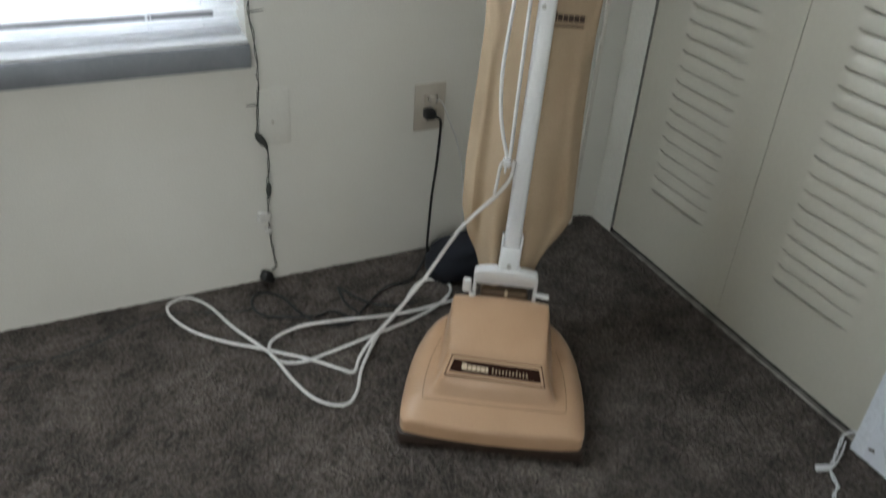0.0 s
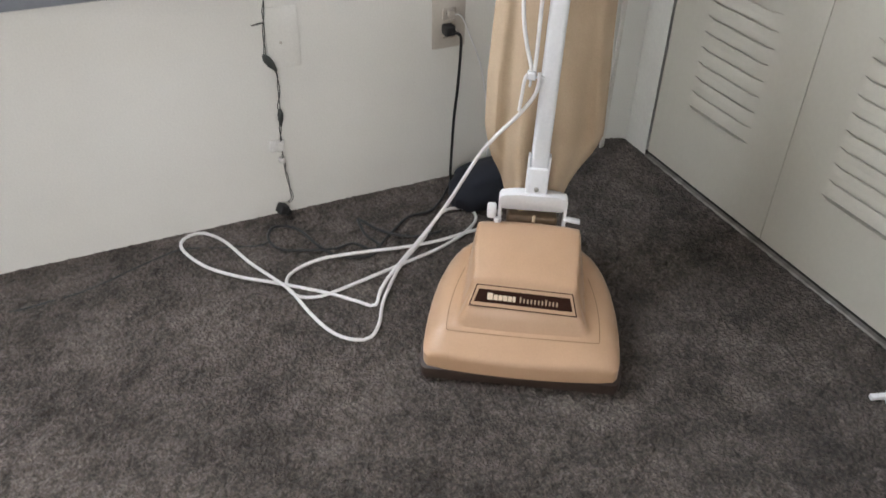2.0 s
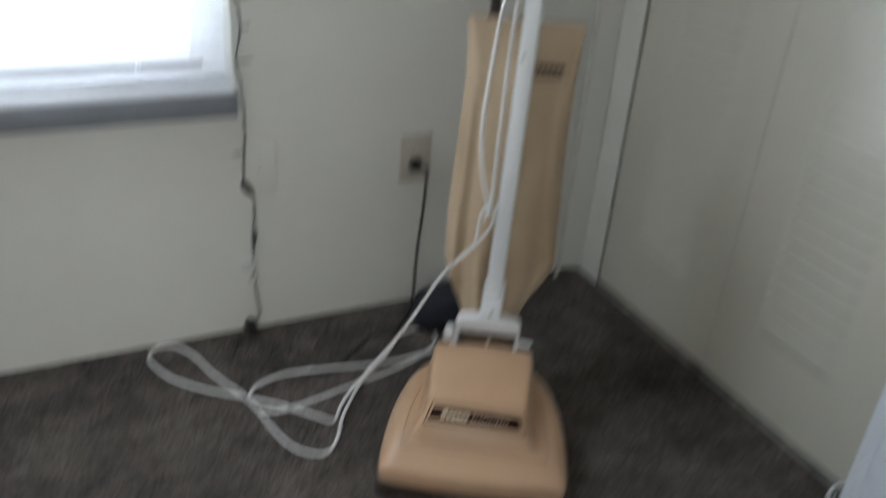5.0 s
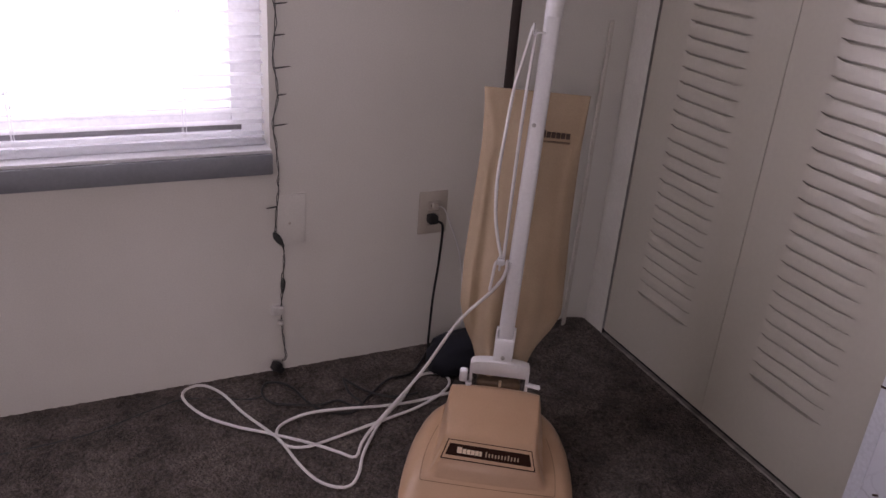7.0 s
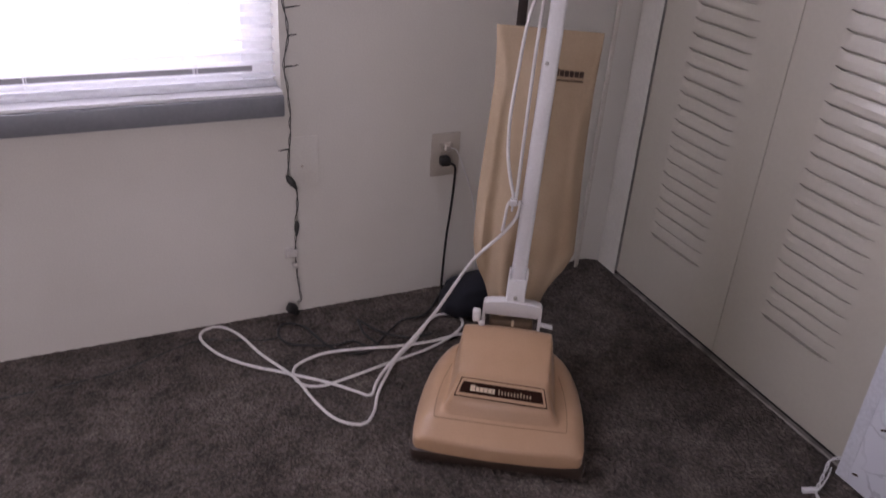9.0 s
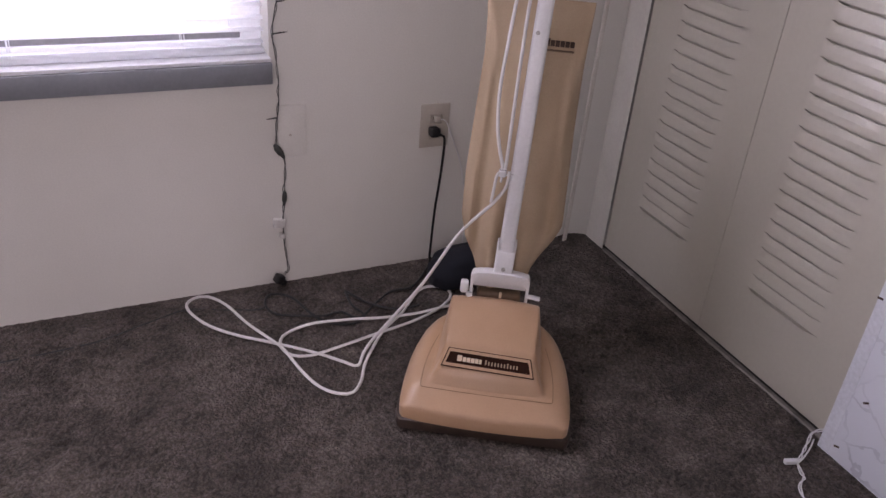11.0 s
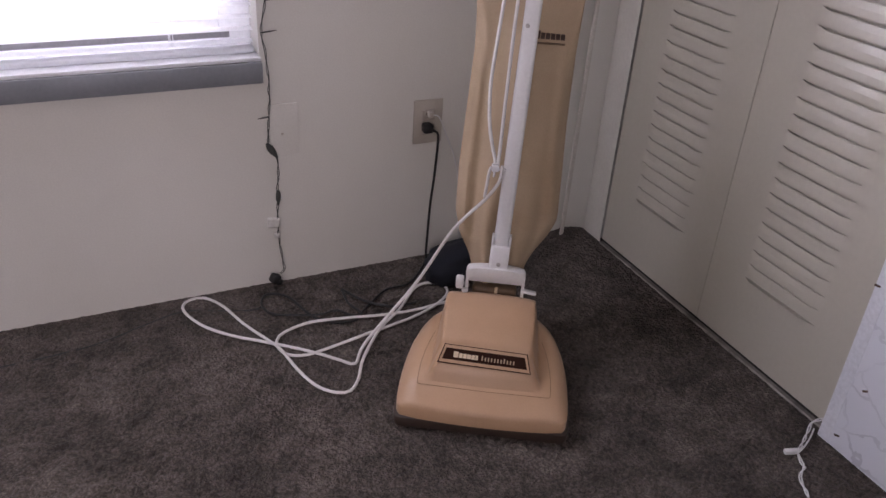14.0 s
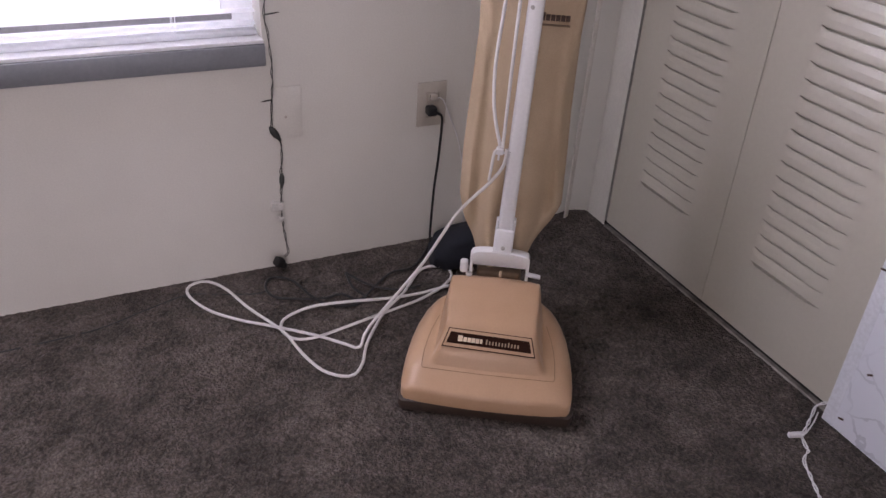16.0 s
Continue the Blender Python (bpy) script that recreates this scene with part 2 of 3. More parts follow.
def box(x0, x1, y0, y1, z0, z1, bevel=0.0, seg=2, bm=None):
    own = bmesh.new()
    bmesh.ops.create_cube(own, size=1)
    bmesh.ops.scale(own, vec=(x1 - x0, y1 - y0, z1 - z0), verts=own.verts)
    bmesh.ops.translate(own, vec=((x0 + x1) / 2, (y0 + y1) / 2, (z0 + z1) / 2), verts=own.verts)
    if bevel:
        bmesh.ops.bevel(own, geom=own.edges[:], offset=bevel, segments=seg, affect="EDGES", profile=0.5)
    if bm is None:
        return own
    tmp = bpy.data.meshes.new("tmp")
    own.to_mesh(tmp)
    own.free()
    bm.from_mesh(tmp)
    bpy.data.meshes.remove(tmp)
    return bm


def spline(pts, step=0.01):
    """Catmull-Rom through the points, about step apart."""
    p = [Vector(q) for q in pts]
    p = [2 * p[0] - p[1]] + p + [2 * p[-1] - p[-2]]
    out = []
    for a, b, c, d in zip(p, p[1:], p[2:], p[3:]):
        k = max(2, int((c - b).length / step))
        for i in range(k):
            t = i / k
            out.append(0.5 * ((2 * b) + (c - a) * t + (2 * a - 5 * b + 4 * c - d) * t * t + (3 * b - a - 3 * c + d) * t ** 3))
    return out + [p[-2]]


def sweep(path, r, sides=8, flat=1.0, bm=None, up=Vector((0, 0, 1))):
    """A tube along the path; flat squeezes it along its own normal."""
    bm = bm or bmesh.new()
    path = [Vector(q) for q in path]
    tang = [(path[min(i + 1, len(path) - 1)] - path[max(i - 1, 0)]).normalized() for i in range(len(path))]
    n0 = tang[0].cross(up)
    n0 = n0.normalized() if n0.length > 1e-3 else tang[0].orthogonal().normalized()
    rings = []
    for i, (q, t) in enumerate(zip(path, tang)):
        n0 = (n0 - t * n0.dot(t)).normalized()
        b0 = t.cross(n0)
        rr = r[i] if isinstance(r, (list, tuple)) else r
        rings.append([bm.verts.new(q + n0 * (rr * math.cos(a)) + b0 * (rr * flat * math.sin(a))) for a in (2 * math.pi * k / sides for k in range(sides))])
    for a, b in zip(rings, rings[1:]):
        for k in range(sides):
            bm.faces.new((a[k], a[(k + 1) % sides], b[(k + 1) % sides], b[k]))
    bm.faces.new(rings[0][::-1])
    bm.faces.new(rings[-1])
    return bm


def twist(path, off, turns, phase=0.0):
    """Offsets a path into a strand that winds round it."""
    path = [Vector(q) for q in path]
    out, run = [], 0.0
    for i, q in enumerate(path):
        t = (path[min(i + 1, len(path) - 1)] - path[max(i - 1, 0)]).normalized()
        if i:
            run += (q - path[i - 1]).length
        n0 = t.cross(Vector((0.31, 0.9, 0.3))).normalized()
        b0 = t.cross(n0)
        a = phase + run * turns * 2 * math.pi
        out.append(q + (n0 * math.cos(a) + b0 * math.sin(a)) * off)
    return out


def lathe(profile, sides=24):
    """Turns (radius, z) pairs round z."""
    bm = bmesh.new()
    rings = [[bm.verts.new((r * math.cos(2 * math.pi * k / sides), r * math.sin(2 * math.pi * k / sides), z)) for k in range(sides)] for r, z in profile]
    for a, b in zip(rings, rings[1:]):
        for k in range(sides):
            bm.faces.new((a[k], a[(k + 1) % sides], b[(k + 1) % sides], b[k]))
    bm.faces.new(rings[0][::-1])
    bm.faces.new(rings[-1])
    return bm


def moved(bm, m):
    bmesh.ops.transform(bm, matrix=m, verts=bm.verts)
    return bm


def lerp(x, pairs):
    return float(np.interp(x, [p[0] for p in pairs], [p[1] for p in pairs]))


def ease(a, b, x):
    t = min(1.0, max(0.0, (x - a) / (b - a)))
    return t * t * (3 - 2 * t)


# ---------------------------------------------------------------- floor
def value_noise(x, y, cell, seed):
    rng = np.random.RandomState(seed)
    table = rng.rand(256, 256)
    u, v = x / cell, y / cell
    i, j = np.floor(u).astype(int), np.floor(v).astype(int)
    fu, fv = u - i, v - j
    fu, fv = fu * fu * (3 - 2 * fu), fv * fv * (3 - 2 * fv)
    g = lambda a, b: table[a % 256, b % 256]
    return (g(i, j) * (1 - fu) + g(i + 1, j) * fu) * (1 - fv) + (g(i, j + 1) * (1 - fu) + g(i + 1, j + 1) * fu) * fv


def carpet():
    xs = np.concatenate([np.linspace(WEST - 0.1, -1.75, 30)[:-1], np.linspace(-1.75, 0.0, 420)])
    ys = np.concatenate([np.linspace(SOUTH - 0.1, -1.75, 30)[:-1], np.linspace(-1.75, 0.0, 420)])
    X, Y = np.meshgrid(xs, ys)
    tuft = value_noise(X, Y, 0.0100, 3) ** 1.3 * 0.9 + value_noise(X + 3, Y + 1, 0.019, 5) * 0.7
    swell = value_noise(X + 5, Y, 0.16, 8) - 0.5
    Z = -0.0075 + tuft * 0.0085 + swell * 0.003
    # the edge curls up a little where the carpet meets the walls and bunches in the corner
    Z += (0.0005 - Z) * np.exp(-np.abs(Y) / 0.010)
    Z += (value_noise(X, Y + 2, 0.007, 11) - 0.4) * 0.0036 * np.exp(-np.abs(Y) / 0.008)
    Z += 0.003 * np.exp(-np.abs(Y) / 0.012) + 0.018 * np.exp(-((X + 0.075) ** 2 + (Y + 0.03) ** 2) / 0.0014)
    # it is tucked down along the closet threshold
    tuck = np.exp(-(X / 0.013) ** 2)
    Z = Z * (1 - tuck) - 0.0035 * tuck
    co = np.stack([X, Y, Z], -1).reshape(-1, 3)
    w, h = len(xs), len(ys)
    a = (np.arange(h - 1)[:, None] * w + np.arange(w - 1)[None]).ravel()
    quads = np.stack([a, a + 1, a + w + 1, a + w], 1)
    me = bpy.data.meshes.new("floor")
    me.vertices.add(len(co))
    me.vertices.foreach_set("co", co.ravel().astype(np.float32))
    me.loops.add(quads.size)
    me.loops.foreach_set("vertex_index", quads.ravel().astype(np.int32))
    me.polygons.add(len(quads))
    me.polygons.foreach_set("loop_start", np.arange(0, quads.size, 4, dtype=np.int32))
    me.polygons.foreach_set("use_smooth", np.ones(len(quads), dtype=bool))
    me.update()
    me.validate()
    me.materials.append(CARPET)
    tagged(new("floor", me), "grey-brown cut-pile carpet, worn and heathered", "carpet", kind="structure")
    slab = part("subfloor", box(WEST - 0.2, 0.8, SOUTH - 0.2, 0.2, -0.15, -0.012), CLOSET, None, "plain subfloor under the carpet", False)
    tagged(slab, category="floor", kind="structure")


carpet()

# ---------------------------------------------------------------- walls
T = 0.16


def structure(name, bm, material, label, category):
    return tagged(part(name, bm, material, None, label, False), category=category, kind="structure")


bm = box(WEST - T, WX0, 0, T, -0.02, HIGH)
box(WX1, 0.75, 0, T, -0.02, HIGH, bm=bm)
box(WX0, WX1, 0, T, -0.02, WZ0 - 0.001, bm=bm)
box(WX0, WX1, 0, T, WZ1, HIGH, bm=bm)
structure("wall_north", bm, WALL, "off-white painted window wall, slightly scuffed", "wall")
bm = box(0.0, 0.10, -0.070, 0, -0.02, HIGH)
box(0.0, 0.10, SOUTH, DOOR_Y[4] - 0.01, -0.02, HIGH, bm=bm)
box(0.0, 0.10, DOOR_Y[4] - 0.01, -0.088, DOOR_TOP + 0.02, HIGH, bm=bm)
structure("wall_east", bm, WALL, "off-white painted wall round the closet", "wall")
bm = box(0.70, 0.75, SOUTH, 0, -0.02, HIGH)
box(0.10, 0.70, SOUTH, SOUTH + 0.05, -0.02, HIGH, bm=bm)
structure("closet_back_wall", bm, CLOSET, "plain inside of the closet, coloured near-black for its shade", "wall")
bm = box(WEST - T, -3.15, SOUTH - T, SOUTH, -0.02, HIGH)
box(-1.85, 0.75, SOUTH - T, SOUTH, -0.02, HIGH, bm=bm)
box(-3.15, -1.85, SOUTH - T, SOUTH, -0.02, 0.8, bm=bm)
box(-3.15, -1.85, SOUTH - T, SOUTH, 2.1, HIGH, bm=bm)
structure("wall_south", bm, WALL, "plain off-white wall with an opening added for the fill light", "wall")
structure("wall_west", box(WEST - T, WEST, SOUTH, 0, -0.02, HIGH), WALL, "plain off-white wall", "wall")
structure("ceiling", box(WEST - T, 0.75, SOUTH - T, T, HIGH, HIGH + 0.1), CEIL, "plain white ceiling", "ceiling")
bm = box(-3.15, -1.85, SOUTH - 0.12, SOUTH - 0.07, 0.8, 0.86)
box(-3.15, -1.85, SOUTH - 0.12, SOUTH - 0.07, 2.04, 2.1, bm=bm)
box(-3.15, -3.09, SOUTH - 0.12, SOUTH - 0.07, 0.86, 2.04, bm=bm)
box(-1.91, -1.85, SOUTH - 0.12, SOUTH - 0.07, 0.86, 2.04, bm=bm)
structure("window_2", bm, VINYL, "plain white vinyl window frame, added out of view round the fill light", "window")

# unseen partition behind the camera, added to shade the corner and closet
structure("light_block_wall", box(-1.62, 0.0, -2.55, -2.38, -0.02, HIGH), WALL, "plain off-white wall added out of view to block the south light", "wall")

# bright daylight outside
bm = box(-6.0, 3.0, 2.5, 2.52, -2.0, 5.0)
structure("backdrop", bm, OUTSIDE, "bright hazy daylight outside the window", "backdrop")

# casing and threshold of the closet
structure("trim", box(-0.0025, -0.0003, -0.0915, -0.002, -0.004, DOOR_TOP + 0.06, 0.001), TRIM, "off-white painted door casing", "trim")
bm = box(-0.008, 0.006, DOOR_Y[4], -0.098, -0.01, 0.0020, 0.0015, 1)
structure("closet_threshold", bm, STRIP, "worn narrow metal threshold under the closet doors", "threshold")
structure("closet_floor", box(0.006, 0.70, SOUTH + 0.05, -0.0, -0.012, -0.004), CLOSET, "closet floor, coloured near-black for its shade", "floor")

# ---------------------------------------------------------------- window
win = thing("window_1", None, "white vinyl window with a grey painted sill", "window", kind="structure")
part("sill", box(WX0 - 0.03, WX1 + 0.002, -0.024, -0.0005, 0.560, 0.610, 0.003), SILL, win, "grey painted sill board")
part("stool", box(WX0, WX1, -0.020, 0.075, 0.6112, 0.6200, 0.002), VINYL, win)
F0, F1 = 0.075, 0.125
part("jamb", box(WX1 - 0.072, WX1, F0, F1, 0.62, WZ1, 0.004), VINYL, win)
part("jamb", box(WX0, WX0 + 0.072, F0, F1, 0.62, WZ1, 0.004), VINYL, win)
part("bottom_rail", box(WX0 + 0.073, WX1 - 0.073, F0, F1, 0.62, 0.700, 0.004), VINYL, win)
part("top_rail", box(WX0 + 0.073, WX1 - 0.073, F0, F1, WZ1 - 0.07, WZ1, 0.004), VINYL, win)
part("gasket", box(WX0 + 0.08, WX1 - 0.050, F0 - 0.006, F0 - 0.0008, 0.645, 0.662, 0.002), GASKET, win, "dark rubber track")
part("meeting_rail", box(WX0 + 0.073, WX1 - 0.073, F0 + 0.006, F1 - 0.006, 1.24, 1.28, 0.004), VINYL, win)

pane = part("pane", box(WX0 + 0.073, WX1 - 0.073, 0.098, 0.102, 0.701, WZ1 - 0.071), GLASS, win, "clear glass pane", False)
pane.visible_shadow = False

blind = thing("window_blind", pose(0, 0, 0), "white vinyl venetian blind with open slats", "window blind")
part("bottom_rail", box(WX0 + 0.008, WX1 - 0.006, 0.014, 0.044, 0.6215, 0.6345, 0.004), SLAT, blind)
part("headrail", box(WX0 + 0.008, WX1 - 0.006, 0.010, 0.048, WZ1 - 0.04, WZ1 - 0.001, 0.004), SLAT, blind)


def blind_slat():
    bm = bmesh.new()
    rows = []
    for k in range(7):
        u = k / 6 - 0.5
        y, z = u * 0.026, 0.0022 * (1 - (2 * u) ** 2) + 0.10 * u * 0.026
        rows.append([bm.verts.new((x, y, z + s)) for x in (WX0 + 0.010, WX1 - 0.008) for s in (0.0, -0.0008)])
    for a, b in zip(rows, rows[1:]):
        bm.faces.new((a[0], a[2], b[2], b[0]))
        bm.faces.new((a[1], b[1], b[3], a[3]))
    bm.faces.new((rows[0][0], rows[0][1], rows[0][3], rows[0][2]))
    bm.faces.new((rows[-1][0], rows[-1][2], rows[-1][3], rows[-1][1]))
    return bm


first = part("slat", blind_slat(), SLAT, blind)
first.location = (0, 0.029, 0.648)
z = 0.648 + 0.0275
while z < WZ1 - 0.05:
    o = new("slat", first.data)
    o.parent = blind
    o.location = (0, 0.029, z)
    z += 0.0275
for x in (-1.173, -1.515, -1.86):
    bm = sweep([(x, 0.0155, 0.63), (x, 0.0155, WZ1 - 0.02)], 0.0009, 6)
    sweep([(x + 0.006, 0.0155, 0.63), (x + 0.006, 0.0155, WZ1 - 0.02)], 0.0009, 6, bm=bm)
    sweep([(x, 0.0425, 0.63), (x, 0.0425, WZ1 - 0.02)], 0.0009, 6, bm=bm)
    part("ladder_cord", bm, SLAT, blind)

# ---------------------------------------------------------------- closet doors
PITCH = 0.0373


def closet_door(y0, y1):
    """A louvred leaf; y0 is the edge nearer the corner. Face at x = 0."""
    d = thing("closet_door", pose(0, y0, 0.018), "off-white painted louvred bifold closet door, closed", "door", "closet doors")
    w = y0 - y1 - 0.0008
    s = 0.1115
    top = DOOR_TOP - 0.018
    part("stile", box(0, 0.028, -s, -0.0009, -0.006, top), DOOR, d, "", False)
    part("stile", box(0, 0.028, -w, -w + s - 0.0045, -0.006, top), DOOR, d, "", False)
    a, b = -w + s - 0.0045, -s
    part("middle_rail", box(0.0, 0.027, a, b, 1.1560, 1.3048), DOOR, d, "", False)
    part("top_rail", box(0.0, 0.027, a, b, 1.8647, top), DOOR, d, "", False)
    part("panel", box(0.0160, 0.021, a, b, 0.1785, 1.1560), DOOR, d, "", False)
    part("panel", box(0.0160, 0.021, a, b, 1.3048, 1.8647), DOOR, d, "", False)
    bm = bmesh.new()
    # pressed louvre: flush with the stiles at its ends, leaning back and gaping along its middle
    prof = [(0.0004, 0.0), (0.0030, -0.0006), (0.0060, 0.0008), (0.0088, 0.0280), (0.0072, 0.0300), (0.0050, 0.0291), (0.0018, 0.0150)]
    level = [(0.0, 0.0), (0.0012, 0.0), (0.0040, 0.0), (0.0040, PITCH), (0.0012, PITCH), (0.0, PITCH), (0.0, PITCH / 2)]
    rings = []
    taper = ((0.0, 1.0), (0.003, 0.93), (0.007, 0.75), (0.011, 0.5), (0.015, 0.25), (0.019, 0.07), (0.023, 0.0))
    for y, f in [(a + o * 1.9, f) for o, f in taper] + [(b - o, f) for o, f in taper[::-1]]:
        rings.append([bm.verts.new((p[0] * (1 - f) + q[0] * f, y, p[1] * (1 - f) + q[1] * f)) for p, q in zip(prof, level)])
    k = len(prof)
    for r, q in zip(rings, rings[1:]):
        for i in range(k):
            bm.faces.new((r[i], q[i], q[(i + 1) % k], r[(i + 1) % k]))
    bm.faces.new(rings[0][::-1])
    bm.faces.new(rings[-1])
    bmesh.ops.recalc_face_normals(bm, faces=bm.faces)
    one = part("slat", bm, DOOR, d, "", False)
    # the rail below: its top edge dips under the lowest louvre
    bm = bmesh.new()
    edge = [(a + o * 1.9, 0.1858 - 0.0075 * (1 - f)) for o, f in taper] + [(b - o, 0.1858 - 0.0075 * (1 - f)) for o, f in taper[::-1]]
    ring = [(a, -0.006)] + edge + [(b, -0.006)]
    faces = [[bm.verts.new((x, y, z)) for y, z in ring] for x in (0.0, 0.027)]
    for f in faces:
        bm.faces.new(f)
    for i in range(len(ring)):
        j = (i + 1) % len(ring)
        bm.faces.new((faces[0][i], faces[0][j], faces[1][j], faces[1][i]))
    bmesh.ops.recalc_face_normals(bm, faces=bm.faces)
    part("bottom_rail", bm, DOOR, d, "", False)
    zs = [0.186 + PITCH * i for i in range(60)]
    zs = [z for z in zs if z < 1.15 or 1.285 < z < 1.86]
    one.location = (0, 0, zs[0])
    for z in zs[1:]:
        o = new("slat", one.data)
        o.parent = d
        o.location = (0, 0, z)
    return d


leaf = closet_door(DOOR_Y[0], DOOR_Y[1])
for i in (1, 2, 3):
    copy_thing(leaf, pose(0, DOOR_Y[i], 0.018))

# ---------------------------------------------------------------- outlet and wall plates
outlet = thing("wall_outlet", pose(-0.5565, 0, 0.414), "ivory duplex outlet plate on the wall", "outlet")
part("plate", box(-0.041, 0.041, -0.006, -0.0005, -0.060, 0.060, 0.003), IVORY, outlet)
for dz in (0.020, -0.020):
    rec = part("receptacle", box(-0.017, 0.017, -0.0085, -0.0062, dz - 0.014, dz + 0.014, 0.0045, 3), IVORY, outlet)
    bm = box(-0.0075, -0.0055, -0.0092, -0.0087, dz - 0.001, dz + 0.007)
    box(0.0055, 0.0075, -0.0092, -0.0087, dz - 0.001, dz + 0.007, bm=bm)
    part("slot", bm, DARK, rec)
part("screw", moved(lathe([(0.003, 0), (0.003, 0.001), (0.002, 0.0014)], 12), pose(0, -0.006, 0, 90)), STEEL, outlet)

plate = thing("blank_wall_plate", pose(-0.936, 0, 0.434), "painted-over blank wall plate", "wall plate")
part("plate", box(-0.035, 0.035, -0.005, -0.0005, -0.066, 0.066, 0.002), WALL, plate)
part("screw", moved(lathe([(0.0032, 0), (0.0032, 0.001), (0.002, 0.0014)], 12), pose(-0.005, -0.005, -0.010, 90)), IVORY, plate)

# ---------------------------------------------------------------- black power cord
cord = thing("power_cord", None, "black power cord plugged in and tangled on the carpet", "cord")
part("plug", moved(box(-0.013, 0.013, -0.036, -0.0095, -0.012, 0.012, 0.005, 3), pose(-0.565, 0, 0.404)), BLACK, cord)
BLACK_FLOOR = [(-0.559, -0.036), (-0.644, -0.127), (-0.710, -0.132), (-0.776, -0.181), (-0.829, -0.224), (-0.865, -0.182),
               (-0.910, -0.186), (-0.976, -0.168), (-1.024, -0.140), (-1.038, -0.095), (-1.021, -0.057), (-0.989, -0.058),
               (-0.961, -0.091), (-0.940, -0.166), (-0.907, -0.219), (-0.849, -0.240), (-0.813, -0.219), (-0.828, -0.160),
               (-0.824, -0.094)]
drop = [(-0.561, -0.034, 0.402), (-0.542, -0.034, 0.393), (-0.534, -0.025, 0.358), (-0.539, -0.024, 0.259), (-0.547, -0.024, 0.169), (-0.553, -0.026, 0.03)]
part("cable", sweep(spline(drop + [(x, y, 0.003 + 0.002 * (i % 3 == 1)) for i, (x, y) in enumerate(BLACK_FLOOR)]), 0.0034), BLACK, cord)
bm = sweep(spline([(-0.824, -0.094, 0.004), (-0.787, -0.172, 0.008), (-0.727, -0.213, 0.004), (-0.66, -0.215, 0.003)]), 0.0034)
part("cable", bm, BLACK, cord)
part("cable", sweep(spline([(-1.036, -0.10, 0.002), (-1.066, -0.106, 0.001), (-1.147, -0.080, 0.001), (-1.229, -0.055, 0.001), (-1.319, -0.081, 0.0005),
                            (-1.425, -0.119, -0.0005), (-1.523, -0.132, -0.0005), (-1.70, -0.14, -0.0005)]), 0.0019), BLACK, cord)

thin = thing("thin_white_cord", None, "thin white cord plugged into the upper socket", "cord")
part("plug", moved(box(-0.008, 0.008, -0.024, -0.0095, -0.008, 0.008, 0.003, 3), pose(-0.556, 0, 0.438)), IVORY, thin)
part("cable", sweep(spline([(-0.552, -0.03, 0.440), (-0.537, -0.03, 0.434), (-0.511, -0.022, 0.383), (-0.477, -0.018, 0.30), (-0.455, -0.018, 0.18), (-0.445, -0.02, 0.003)]), 0.0017), WHITE, thin)

# ---------------------------------------------------------------- black string lights beside the window
lights = thing("string_lights", None, "dark green mini string lights hanging beside the window", "string lights")
LINE = [(-0.972, -0.012, 1.90), (-0.976, -0.012, 1.55), (-0.968, -0.012, 1.30), (-0.979, -0.012, 1.05), (-0.970, -0.012, 0.92), (-0.977, -0.012, 0.831),
        (-0.967, -0.012, 0.750), (-0.979, -0.012, 0.681), (-0.973, -0.026, 0.600), (-0.972, -0.026, 0.555), (-0.972, -0.012, 0.490), (-0.978, -0.014, 0.402),
        (-0.962, -0.012, 0.366), (-0.957, -0.012, 0.335), (-0.962, -0.012, 0.276), (-0.966, -0.012, 0.179), (-0.962, -0.012, 0.094), (-0.956, -0.016, 0.052), (-0.968, -0.020, 0.040)]
mid = spline(LINE, 0.004)
mid = [p + Vector((0.0030 * noise.noise((p.z * 26, 0, 7)), 0, 0)) for p in mid]
for k in range(2):
    loose = [q + Vector((0.0016 * noise.noise((q.z * 40, k * 9, 1)), 0.0008 * noise.noise((q.z * 40, k * 9, 4)), 0)) for q in twist(mid, 0.0019, 11, k * math.pi)]
    part("wire", sweep(loose, 0.00105, 6), GREEN, lights)
for z, way, size in ((0.806, 1, 0.036), (0.745, 1, 0.020), (0.674, 1, 0.034), (0.474, -1, 0.026), (0.878, 1, 0.024),
                     (0.945, 1, 0.028), (1.03, 1, 0.026), (1.12, -1, 0.026), (1.22, 1, 0.03)):
    at = min(mid, key=lambda p: abs(p.z - z))
    lampm = pose(at.x, at.y - 0.001, z, 0, 90 * way - 6, 0)
    socket = part("socket", moved(lathe([(0.0017, 0), (0.0019, size * 0.6), (0.0014, size * 0.62)], 8), lampm), GREEN, lights)
    part("bulb", moved(lathe([(0.0013, size * 0.6), (0.0015, size * 0.8), (0.0004, size * 1.05)], 8), lampm), BULB, socket)
for x, z, half, r, tilt in ((-0.970, 0.386, 0.023, 0.0085, -32), (-0.961, 0.257, 0.021, 0.0065, 3)):
    body = [(r * 0.35, -half), (r * 0.7, -half * 0.75), (r, -half * 0.45), (r * 0.95, half * 0.2), (r * 0.6, half * 0.6), (r * 0.3, half)]
    part("connector", moved(lathe(body, 10), pose(x, -0.011, z, 0, 180 + tilt, 0)), GREEN, lights)
bm = box(-0.017, 0.007, -0.012, 0.012, -0.011, 0.013, 0.005, 3)
box(0.003, 0.019, -0.009, 0.009, -0.014, 0.002, 0.004, 3, bm=bm)
